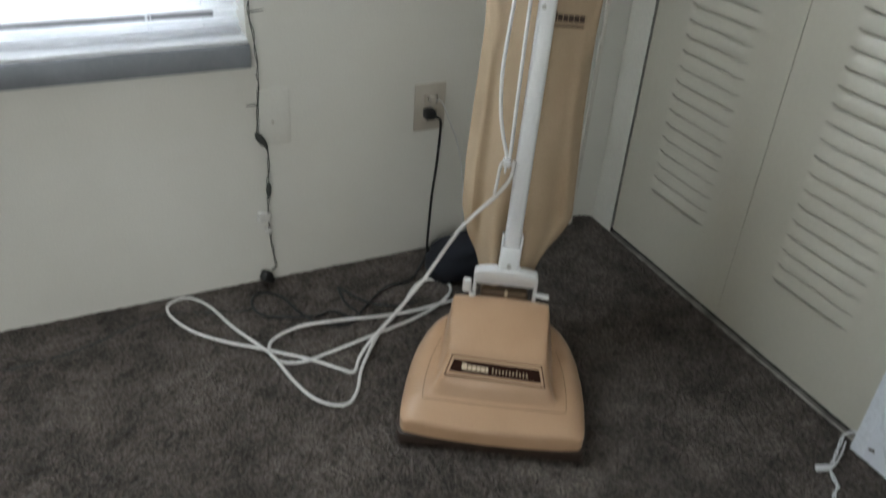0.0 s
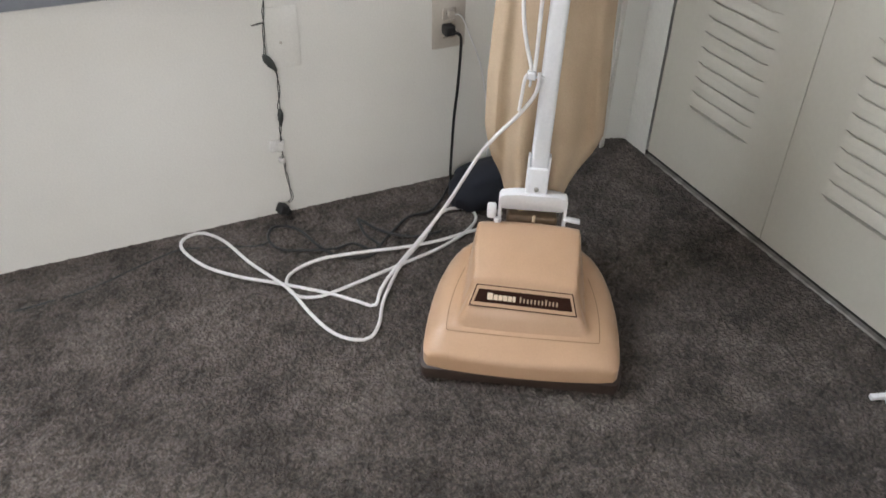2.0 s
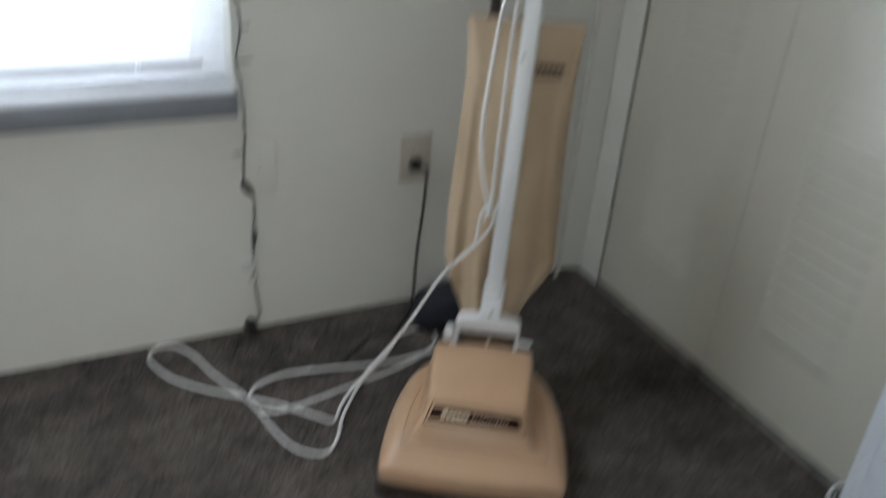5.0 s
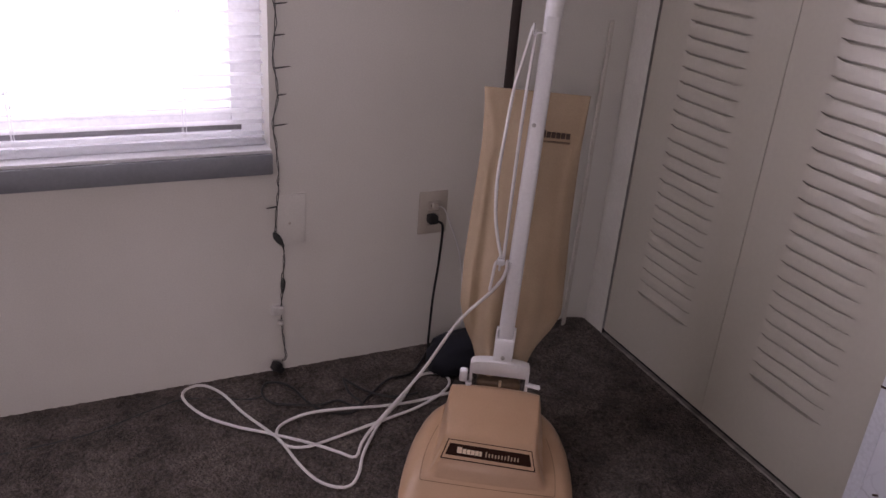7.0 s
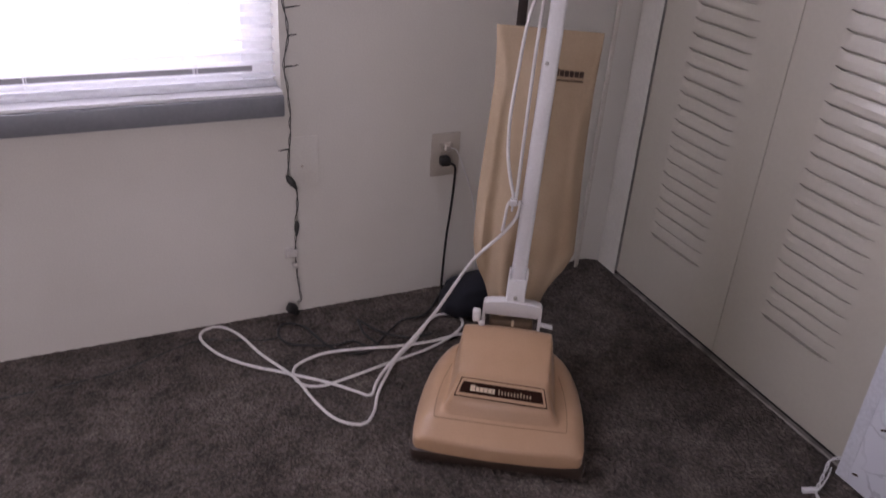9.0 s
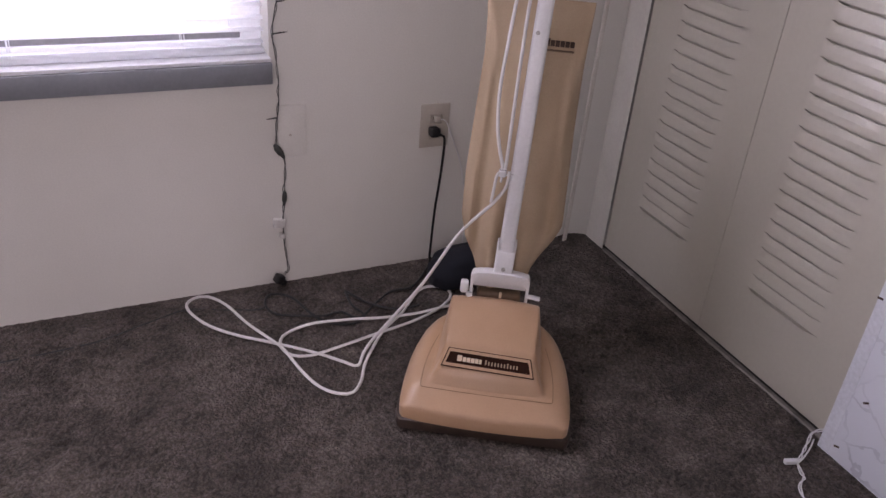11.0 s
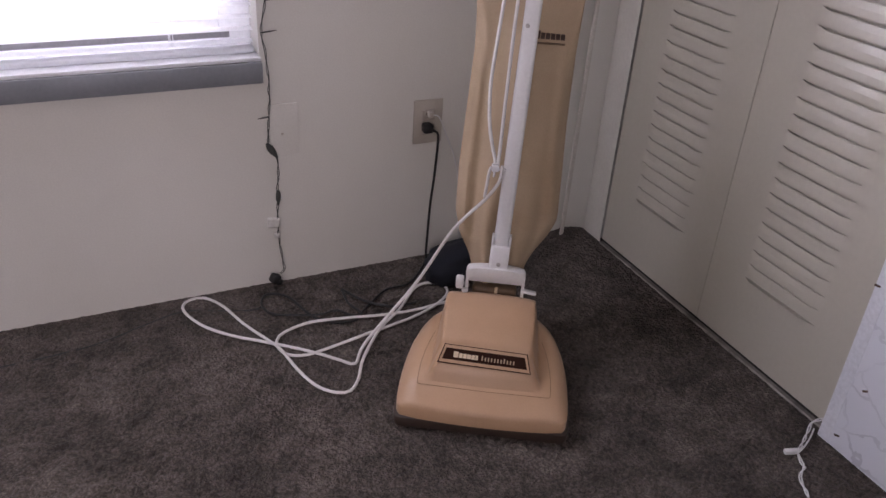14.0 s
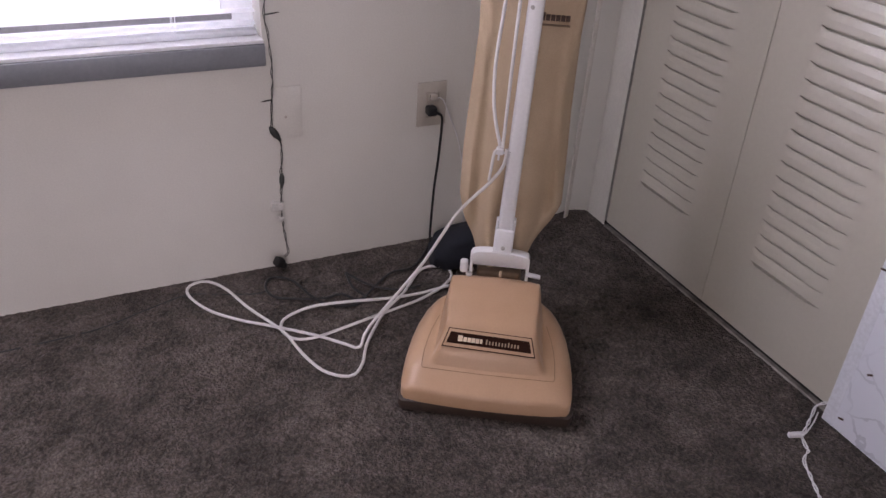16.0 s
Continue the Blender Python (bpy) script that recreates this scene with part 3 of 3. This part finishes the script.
part("end_plug", moved(bm, pose(-0.980, -0.022, 0.026, 0, 28, 15)), BLACK, lights)
for x0, x1, z, h in ((-0.024, 0.008, 0.187, 0.013), (-0.008, 0.007, 0.150, 0.007)):
    part("tape", moved(box(x0, x1, -0.0160, -0.0006, -h, h, 0.0045, 3), pose(-0.968, 0, z, 0, 6, 0)), TAPE, lights, "white tape holding the wire")

# ---------------------------------------------------------------- upright vacuum cleaner
VAC = pose(-0.7335, -0.7195, 0, 0, 0, -30.5)
vac = thing("vacuum_cleaner", VAC, "cream upright vacuum cleaner with white handle and tan cloth bag", "vacuum cleaner")
CX = 0.004
PLAN = [(0.0, 0.1665), (0.003, 0.172), (0.008, 0.1755), (0.016, 0.1782), (0.03, 0.1798), (0.06, 0.1805), (0.10, 0.1795), (0.15, 0.176), (0.20, 0.168), (0.25, 0.154), (0.285, 0.138), (0.305, 0.124)]


def hood_height(x, y):
    """Top of the hood over its own plan."""
    w = lerp(y, PLAN)
    u = min(1.0, abs(x) / w)
    low = lerp(y, [(0, 0.0565), (0.0015, 0.0605), (0.004, 0.0635), (0.02, 0.073), (0.05, 0.091), (0.10, 0.102), (0.20, 0.112), (0.27, 0.113), (0.305, 0.108)])
    edge = (1 - max(0.0, (u - 0.72) / 0.28) ** 2.6)
    rim = lerp(y, [(0, 0.050), (0.02, 0.050), (0.05, 0.050), (0.15, 0.062), (0.28, 0.082)])
    low = rim + (low - rim) * (0.25 + 0.75 * edge)
    high = lerp(y, [(0.052, 0.092), (0.066, 0.125), (0.100, 0.157), (0.106, 0.165), (0.112, 0.169), (0.125, 0.1735), (0.17, 0.186), (0.22, 0.193), (0.25, 0.194), (0.266, 0.189), (0.278, 0.177), (0.29, 0.155), (0.305, 0.10)])
    inner = lerp(y, [(0.05, 0.104), (0.10, 0.088), (0.108, 0.091), (0.20, 0.097), (0.26, 0.099), (0.305, 0.092)])
    outer = lerp(y, [(0.05, 0.130), (0.10, 0.118), (0.20, 0.115), (0.305, 0.110)])
    rise = 1 - ease(inner, outer, abs(x + 0.002))
    rise = rise if y > 0.05 else 0.0
    high -= 0.008 * ease(0.095, 0.13, y) * min(1.0, abs(x + 0.002) / 0.105) ** 2.4
    return low + max(0.0, high - low) * rise


def hood():
    bm = bmesh.new()
    ys = [0.0, 0.0015, 0.004, 0.0075, 0.013, 0.02, 0.03, 0.04, 0.048, 0.052, 0.056, 0.060, 0.066, 0.075, 0.085, 0.095, 0.100, 0.104, 0.108, 0.114, 0.125] + [0.14 + 0.0125 * i for i in range(11)] + [0.272, 0.278, 0.285, 0.292, 0.298, 0.305]
    us = sorted(set([math.copysign(abs(k / 44) ** 0.85, k) for k in range(-44, 45)]))
    grid = []
    for y in ys:
        w = lerp(y, PLAN)
        bow = 0.010
        grid.append([bm.verts.new((u * w, y + bow * u * u * (1 - ease(0, 0.2, y)), hood_height(u * w, y))) for u in us])
    for a, b in zip(grid, grid[1:]):
        for i in range(len(us) - 1):
            bm.faces.new((a[i], a[i + 1], b[i + 1], b[i]))
    rim = grid[0] + [r[-1] for r in grid[1:]] + grid[-1][-2::-1] + [r[0] for r in grid[-2:0:-1]]
    lip = [bm.verts.new((v.co.x * 1.001, v.co.y - (0.001 if v.co.y < 0.012 else 0), v.co.z - 0.003)) for v in rim]
    low = [bm.verts.new((v.co.x * 1.004, v.co.y - (0.002 if v.co.y < 0.012 else 0), 0.0295)) for v in rim]
    for r, q in ((rim, lip), (lip, low)):
        for i in range(len(rim)):
            j = (i + 1) % len(rim)
            bm.faces.new((r[i], q[i], q[j], r[j]))
    bm.faces.new(low)
    bmesh.ops.recalc_face_normals(bm, faces=bm.faces)
    return moved(bm, pose(CX, 0, 0))


part("hood", hood(), HOOD, vac, "cream moulded plastic hood")


def plan_ring(grow, y_grow):
    pts = [(-lerp(y, PLAN), y) for y in (0.30, 0.25, 0.20, 0.15, 0.10, 0.06, 0.03, 0.016, 0.008, 0.003, 0.0)] + [(lerp(y, PLAN), y) for y in (0.0, 0.003, 0.008, 0.016, 0.03, 0.06, 0.10, 0.15, 0.20, 0.25, 0.30)]
    return [(CX + x + math.copysign(grow, x), y + (y_grow if y > 0.1 else -y_grow) + 0.010 * (x / 0.178) ** 2 * (1 - ease(0, 0.2, y))) for x, y in pts]


def band(z0, z1, grow):
    bm = bmesh.new()
    rings = []
    for z, g in ((z0, grow - 0.004), (z0 + 0.003, grow), ((z0 + z1) / 2, grow + 0.0015), (z1 - 0.003, grow), (z1, grow - 0.004)):
        rings.append([bm.verts.new((x, y, z)) for x, y in plan_ring(g, g)])
    k = len(rings[0])
    for a, b in zip(rings, rings[1:]):
        for i in range(k):
            bm.faces.new((a[i], a[(i + 1) % k], b[(i + 1) % k], b[i]))
    bm.faces.new(rings[0][::-1])
    bm.faces.new(rings[-1])
    return bm


part("bumper", band(0.003, 0.0315, 0.0055), BUMPER, vac, "dark brown vinyl bumper strip, widened to stand in for contact shadow")
part("base_plate", band(0.001, 0.0085, 0.000), BUMPER, vac)


def on_hood(pts, lift, r):
    return sweep([(CX + x, y, hood_height(x, y) + lift) for x, y in pts], r, 6)


side_seam = [(0.120, 0.205), (0.1325, 0.150), (0.1385, 0.10), (0.1398, 0.064), (0.1392, 0.051), (0.1375, 0.0475), (0.132, 0.0465), (0.10, 0.046)]
panel = [(-x, y) for x, y in side_seam] + [(0, 0.045)] + side_seam[::-1]
part("panel_seam", on_hood([(p.x, p.y) for p in spline([(x, y, 0) for x, y in panel], 0.006)], -0.0003, 0.0007), SEAM, vac)

# name plate on the sloping face of the hood
slope = math.degrees(math.atan2(0.153 - 0.122, 0.100 - 0.066))
plate_m = pose(CX - 0.003, 0.0845, 0.1434, slope, 0, 0) @ pose(0, 0, 0, 0, 0, -1.5)


def trapezoid(w0, w1, h, z0, z1):
    bm = bmesh.new()
    low = [bm.verts.new((x, y, z0)) for x, y in ((-w0, -h), (w0, -h), (w1, h), (-w1, h))]
    top = [bm.verts.new((x, y, z1)) for x, y in ((-w0, -h), (w0, -h), (w1, h), (-w1, h))]
    bm.faces.new(low[::-1])
    bm.faces.new(top)
    for i in range(4):
        bm.faces.new((low[i], low[(i + 1) % 4], top[(i + 1) % 4], top[i]))
    return bm


label_plate = part("name_plate", moved(trapezoid(0.0985, 0.0875, 0.0205, -0.002, 0.0016), plate_m), BROWN, vac, "dark brown name plate with cream border and bars", False)
part("border", moved(trapezoid(0.0957, 0.0858, 0.0187, 0.0010, 0.0021), plate_m), HOOD, label_plate, "", False)
part("field", moved(trapezoid(0.0895, 0.0825, 0.0122, 0.0015, 0.0026), plate_m), BROWN, label_plate, "", False)
bm = bmesh.new()
for x0, x1, h in ((-0.066, -0.056, 0.0062), (-0.0545, -0.047, 0.0048), (-0.0458, -0.0383, 0.0048), (-0.0372, -0.0295, 0.0048), (-0.0285, -0.021, 0.0048), (-0.0198, -0.0145, 0.0048)):
    box(x0, x1, -0.0062, -0.0062 + 2 * h, 0.0022, 0.0031, bm=bm)
part("print_bars", moved(bm, plate_m), CREAM, label_plate, "cream bars", False)
bm = bmesh.new()
for i, x in enumerate(np.arange(-0.007, 0.062, 0.0066)):
    box(x, x + 0.0030, -0.0062, 0.0042 if i in (0, 7) else 0.0016, 0.0022, 0.0030, bm=bm)
part("print_bars", moved(bm, plate_m), FAINT, label_plate, "thin tan bars", False)

# rear of the hood: pivot cover and bail
HX = 0.006
part("pivot_cover", box(HX - 0.050, HX + 0.050, 0.270, 0.310, 0.09, 0.200, 0.008, 3), AMBER, vac, "amber-brown plastic behind the hood")
part("latch_pin", sweep([(HX + 0.004, 0.268, 0.190), (HX + 0.004, 0.268, 0.204)], 0.0032, 10), CREAM, vac)
def bail(outer, inner, y0, y1, bevel):
    """A bent flat yoke: an arch in x, z with depth in y."""
    bm = bmesh.new()
    loops = []
    for y in (y0, y1):
        loops.append([[bm.verts.new((HX + x, y, z)) for x, z in ring] for ring in (outer, inner)])
    k = len(outer)
    for side, (o, i) in enumerate(loops):
        for j in range(k - 1):
            f = (o[j], o[j + 1], i[j + 1], i[j])
            bm.faces.new(f if side else f[::-1])
    for r in (0, 1):
        for j in range(k - 1):
            bm.faces.new((loops[0][r][j], loops[0][r][j + 1], loops[1][r][j + 1], loops[1][r][j]))
    for j in (0, -1):
        bm.faces.new((loops[0][0][j], loops[0][1][j], loops[1][1][j], loops[1][0][j]))
    bmesh.ops.recalc_face_normals(bm, faces=bm.faces)
    bmesh.ops.bevel(bm, geom=[e for e in bm.edges if len(e.link_faces) == 2 and e.calc_face_angle(0) > 0.5], offset=bevel, segments=2, affect="EDGES", profile=0.6)
    return bm


arch_out = [(-0.0665, 0.150), (-0.0665, 0.238), (-0.063, 0.246), (-0.050, 0.2500), (-0.026, 0.2525), (0.026, 0.2525), (0.050, 0.2500), (0.063, 0.246), (0.0665, 0.238), (0.0665, 0.150)]
arch_in = [(-0.0600, 0.150), (-0.0600, 0.216), (-0.0580, 0.223), (-0.048, 0.2265), (-0.022, 0.2285), (0.022, 0.2285), (0.048, 0.2265), (0.0580, 0.223), (0.0600, 0.216), (0.0600, 0.150)]
part("bail", bail(arch_out, arch_in, 0.266, 0.292, 0.0022), WHITE, vac, "white enamelled handle yoke")
part("bail_web", box(HX - 0.0595, HX + 0.0595, 0.2875, 0.2910, 0.203, 0.2305, 0.001), WHITE, vac)
part("release_knob", box(HX - 0.088, HX - 0.070, 0.258, 0.276, 0.196, 0.226, 0.005, 3), WHITE, vac)
part("knob_stem", sweep([(HX - 0.072, 0.280, 0.200), (HX - 0.060, 0.284, 0.192)], 0.005, 10), STEEL, vac)
part("pivot_post", moved(lathe([(0.0062, 0.0), (0.0062, 0.024), (0.0075, 0.025), (0.0075, 0.030), (0.0055, 0.032)], 14), pose(HX - 0.066, 0.262, 0.166)), WHITE, vac, "small white pivot post")
part("pivot_foot", box(HX - 0.084, HX - 0.062, 0.258, 0.272, 0.168, 0.176, 0.003), WHITE, vac)
part("pedal", moved(box(-0.017, 0.017, -0.007, 0.007, -0.003, 0.003, 0.0025, 3), pose(HX + 0.077, 0.268, 0.201, 0, 8, 0)), WHITE, vac)


def axis(z, back=0.0):
    """A point of the handle's axis at height z."""
    return Vector((HX + 0.003 + 0.0192 * (z - 0.25) / 0.6, 0.288 + 0.212 * (z - 0.257) + back, z))


lean = pose(0, 0, 0, -11.97, 1.8)


def strut(w, d, z0, z1, bevel):
    """A rounded flat bar along the handle's axis."""
    a, b = axis(z0), axis(z1)
    return moved(box(-w, w, -d, d, 0, (b - a).length, bevel, 3), Matrix.Translation(a) @ lean)


part("sleeve", strut(0.0215, 0.0150, 0.240, 0.300, 0.005), WHITE, vac)
for x in (-0.0195, 0.0195):
    part("sleeve_tab", moved(strut(0.0022, 0.0130, 0.296, 0.322, 0.0015), pose(x, 0, 0)), WHITE, vac)
part("tube", strut(0.0170, 0.0110, 0.285, 0.985, 0.0075), WHITE, vac, "white enamelled steel handle tube")
grip = [axis(0.975), axis(1.03), axis(1.07) + Vector((0, -0.006, 0)), axis(1.11) + Vector((0, -0.026, 0.004)), axis(1.13) + Vector((0, -0.058, 0.004))]
part("grip", sweep(spline(grip, 0.008), 0.0185, 18, 0.8), WHITE, vac)
screw_m = Matrix.Translation(axis(0.262, -0.0165)) @ pose(0, 0, 0, 78)
part("screw", moved(lathe([(0.0048, 0), (0.0048, 0.0016), (0.0030, 0.0024)], 14), screw_m), STEEL, vac)
part("screw", moved(lathe([(0.0044, 0), (0.0044, 0.0014), (0.0030, 0.002)], 14), Matrix.Translation(axis(0.763, -0.0112) + Vector((-0.007, 0, 0))) @ pose(0, 0, 0, 78)), STEEL, vac)
for z, s in ((0.470, -1), (0.945, 1)):
    a = axis(z)
    hk = [a + Vector((-0.010, -0.008, 0)), a + Vector((-0.026, -0.012, 0.0)), a + Vector((-0.034, -0.012, -0.004 * s)), a + Vector((-0.036, -0.012, s * 0.018))]
    part("cord_hook", sweep(spline(hk, 0.004), 0.0036, 10, 0.7), WHITE, vac)

# the cord: clipped along the handle, wound round the hooks, then dropped on the carpet
R = 0.0037
loop = [(-0.006, 0.424, 0.955), (-0.019, 0.410, 0.889), (-0.031, 0.397, 0.831), (-0.039, 0.378, 0.741), (-0.045, 0.359, 0.649), (-0.041, 0.343, 0.574), (-0.031, 0.332, 0.524), (-0.020, 0.324, 0.486),
        (-0.022, 0.322, 0.466)]
part("cord_loop", sweep(spline(loop), R), CORD, vac, "cream cord hanging on the hooks")
part("cord_loop", sweep(spline([(0.001, 0.425, 0.95), (-0.002, 0.408, 0.88), (-0.007, 0.388, 0.787), (-0.011, 0.352, 0.622), (-0.013, 0.327, 0.5), (-0.016, 0.322, 0.47)]), R), CORD, vac, "cream cord along the handle")
part("cord_loop", sweep(spline([(-0.018, 0.318, 0.474), (-0.027, 0.314, 0.476), (-0.031, 0.310, 0.464), (-0.033, 0.308, 0.440), (-0.036, 0.308, 0.408)], 0.004), R * 0.9), CORD, vac, "short cream cord end at the hook")
part("cord_clip", box(-0.0265, -0.010, 0.312, 0.330, 0.466, 0.482, 0.004, 3), WHITE, vac)
inv = VAC.inverted()
FLOOR = [(-0.891, -0.403), (-0.920, -0.381), (-0.970, -0.330), (-1.061, -0.256), (-1.128, -0.206), (-1.187, -0.144), (-1.221, -0.074),
         (-1.223, -0.034), (-1.202, -0.014), (-1.169, -0.016), (-1.132, -0.066), (-1.098, -0.162), (-1.061, -0.254), (-1.041, -0.302), (-1.020, -0.386),
         (-0.996, -0.452), (-0.963, -0.486), (-0.933, -0.491), (-0.904, -0.460), (-0.879, -0.410), (-0.855, -0.378), (-0.794, -0.304), (-0.711, -0.229),
         (-0.639, -0.153), (-0.593, -0.142), (-0.560, -0.168), (-0.568, -0.207), (-0.618, -0.246), (-0.693, -0.276), (-0.775, -0.294), (-0.826, -0.312),
         (-0.914, -0.323), (-0.984, -0.334), (-1.026, -0.320), (-1.043, -0.285), (-1.038, -0.254), (-1.014, -0.230), (-0.950, -0.221), (-0.854, -0.233),
         (-0.769, -0.241), (-0.681, -0.249), (-0.600, -0.243)]
start = [inv.inverted() @ Vector(p) for p in ((-0.004, 0.318, 0.480), (-0.007, 0.313, 0.446), (-0.032, 0.310, 0.404), (-0.099, 0.300, 0.322), (-0.174, 0.285, 0.184))]
cord_path = [inv @ p for p in start] + [inv @ Vector((-0.854, -0.367, 0.030))]
for i, (x, y) in enumerate(FLOOR):
    lift = 0.0045 + (0.007 if i in (12, 13, 20, 21, 30, 37, 38) else 0.0)
    cord_path.append(inv @ Vector((x, y, lift)))
part("power_cord", sweep(spline(cord_path, 0.012), R), CORD, vac, "long cream power cord looped on the carpet")
part("strain_relief", sweep([inv @ Vector((-0.612, -0.245, 0.005)), inv @ Vector((-0.575, -0.262, 0.020)), (CX - 0.070, 0.300, 0.05)], R * 1.1), CORD, vac)


# cloth bag
BAG_THICK = [(0.150, 0.030), (0.25, 0.046), (0.40, 0.052), (0.60, 0.040), (0.74, 0.018), (0.80, 0.004), (0.822, 0.0025)]


def bag():
    bm = bmesh.new()
    rows = []
    NZ, NA = 50, 84
    for i in range(NZ + 1):
        z = 0.150 + (0.822 - 0.150) * i / NZ
        left = lerp(z, [(0.150, -0.034), (0.19, -0.048), (0.232, -0.062), (0.29, -0.086), (0.340, -0.101), (0.44, -0.102), (0.54, -0.097), (0.70, -0.088), (0.78, -0.090), (0.822, -0.094)])
        right = lerp(z, [(0.150, 0.044), (0.19, 0.060), (0.228, 0.075), (0.29, 0.110), (0.340, 0.131), (0.44, 0.130), (0.54, 0.127), (0.70, 0.126), (0.78, 0.129), (0.822, 0.131)])
        thick = lerp(z, BAG_THICK)
        c = axis(z, 0.030 + thick * 0.9)
        mid, half = (left + right) / 2, (right - left) / 2
        ring = []
        for k in range(NA):
            a = 2 * math.pi * k / NA
            ca, sa = math.cos(a), math.sin(a)
            x = mid + half * math.copysign(abs(ca) ** 0.62, ca)
            y = thick * math.copysign(abs(sa) ** 0.62, sa)
            if sa < 0:
                # the slack gussets slope back from the flat front
                x = mid + (x - mid) * (1 - (0.46 if x < mid else 0.30) * min(1.0, thick / 0.045) * (-y / thick))
            fold = 0.0125 * (1 - ease(0.24, 0.56, z)) * math.sin(x * 88 + 1.5 * noise.noise((x * 10, z * 5, 0))) + 0.013 * noise.noise((x * 13, z * 4, 2 * sa))
            fold -= 0.010 * ease(0.20, 0.40, z) * (1 - ease(0.62, 0.78, z)) * math.exp(-(((abs(x - mid) / half) - 0.80) / 0.10) ** 2) * (sa < 0)
            fold *= ease(0.0, 0.5, thick / 0.03)
            ring.append(bm.verts.new((x, c.y + y + fold, z)))
        rows.append(ring)
    for a, b in zip(rows, rows[1:]):
        for k in range(NA):
            bm.faces.new((a[k], a[(k + 1) % NA], b[(k + 1) % NA], b[k]))
    bm.faces.new(rows[0][::-1])
    bm.faces.new(rows[-1])
    bmesh.ops.recalc_face_normals(bm, faces=bm.faces)
    return bm


cloth = part("bag", bag(), BAG, vac, "tan cloth dust bag, slack and creased")
part("bag_collar", sweep([axis(0.10, 0.040), axis(0.135, 0.045), axis(0.158, 0.055)], [0.034, 0.036, 0.038], 20, 0.9), AMBER, vac)


def bag_face(z):
    thick = lerp(z, BAG_THICK)
    return axis(z, 0.030).y - thick * 0.10


bm = bmesh.new()
x = 0.036
for i in range(6):
    wdt = 0.0105 if i == 0 else 0.0085
    box(x, x + wdt, bag_face(0.737) - 0.004, bag_face(0.737) + 0.003, 0.7315, 0.7465 if i == 0 else 0.7425, bm=bm)
    x += wdt + 0.0018
part("bag_print", bm, INK, cloth, "dark bars printed on the bag", False)
part("bag_print", box(0.036, 0.099, bag_face(0.722) - 0.004, bag_face(0.722) + 0.003, 0.7215, 0.7240), PALE_INK, cloth, "thin dark line printed on the bag", False)
strap = [(-0.044, axis(0.815, 0.034).y, 0.806), (-0.044, axis(0.9, 0.036).y, 0.90), (-0.044, axis(1.0, 0.038).y, 1.00), (-0.036, axis(1.07, 0.03).y, 1.07), (-0.006, axis(1.085, 0.012).y, 1.085)]
part("bag_strap", sweep(spline(strap, 0.01), 0.0100, 10, 0.18, up=Vector((0, 1, 0))), STRAP, vac, "black bag support strap")

# ---------------------------------------------------------------- things in the corner and by the closet
def bundle():
    bm = bmesh.new()
    bmesh.ops.create_icosphere(bm, subdivisions=4, radius=1)
    for v in bm.verts:
        c = v.co
        k = 1 + 0.16 * noise.noise(c * 1.6) + 0.06 * noise.noise(c * 4.5)
        c = Vector([math.copysign(abs(v) ** 0.72, v) for v in c])
        x, y, z = c.x * 0.078 * k, c.y * 0.072 * k, c.z * 0.052 * k
        z += 0.030 * (x / 0.08)
        v.co = (x, y, max(-0.042, z))
    return bm


o = part("cloth", bundle(), NAVY, None, "crumpled dark navy cloth bundle on the carpet")
tagged(o, category="cloth")
o.location = (-0.510, -0.122, 0.041)
o.rotation_euler = (0, 0, radians(-20))

o = part("wooden_slat", box(-0.0065, 0.0065, -0.003, 0.003, 0, 0.905, 0.0015), SLATWOOD, None, "narrow whitewashed wooden slat leaning in the corner")
tagged(o, category="wooden slat")
o.matrix_world = pose(-0.1035, -0.031, 0.008, -1.6, 1.7, 0)

# marble-print panel leaning flat against the closet
board = thing("marble_panel", pose(-0.034, -0.978, 0), "white marble-print panel standing against the closet doors", "panel")
part("sheet", box(0.0, 0.014, -0.78, 0.0, 0.002, 1.02, 0.002), MARBLE, board)
part("edge_strip", box(-0.0010, -0.0004, -0.030, -0.001, 0.003, 1.019, 0.0002, 1), FILM, board, "plain white edge strip")
for y, z, tilt in ((0.002, 0.390, 10), (-0.054, 0.172, 35), (-0.034, 0.036, 20), (-0.12, 0.30, 25), (-0.16, 0.09, -20), (-0.10, 0.52, 15)):
    part("staple", moved(box(-0.0028, -0.0004, -0.0065, 0.0065, -0.0022, 0.0022, 0.0008, 1), pose(0, y - 0.008, z, -tilt, 0, 0)), INK, board)

white = thing("white_string_lights", None, "white twisted string light cord with connector on the carpet", "string lights")
W = [(-0.010, -1.000, 0.050), (-0.015, -0.974, 0.036), (-0.030, -0.957, 0.018), (-0.052, -0.968, 0.006), (-0.090, -0.990, 0.004), (-0.118, -1.006, 0.004), (-0.134, -1.030, 0.004), (-0.140, -1.044, 0.005),
     (-0.169, -1.061, 0.004), (-0.188, -1.096, 0.004), (-0.206, -1.130, 0.004), (-0.235, -1.20, 0.004), (-0.22, -1.30, 0.004), (-0.14, -1.42, 0.004), (-0.05, -1.52, 0.004)]
mid = spline(W, 0.004)
for k in range(2):
    part("wire", sweep(twist(mid, 0.0022, 16, k * math.pi), 0.0017, 6), WHITE, white)
part("wire", sweep(spline([(-0.032, -0.966, 0.006), (-0.062, -0.984, 0.007), (-0.096, -1.000, 0.006), (-0.120, -1.008, 0.005)], 0.006), 0.0017, 6), WHITE, white)
part("connector", moved(box(-0.016, 0.016, -0.0055, 0.0055, 0, 0.010, 0.002), pose(-0.132, -1.000, 0.001, 0, 0, -18)), WHITE, white)
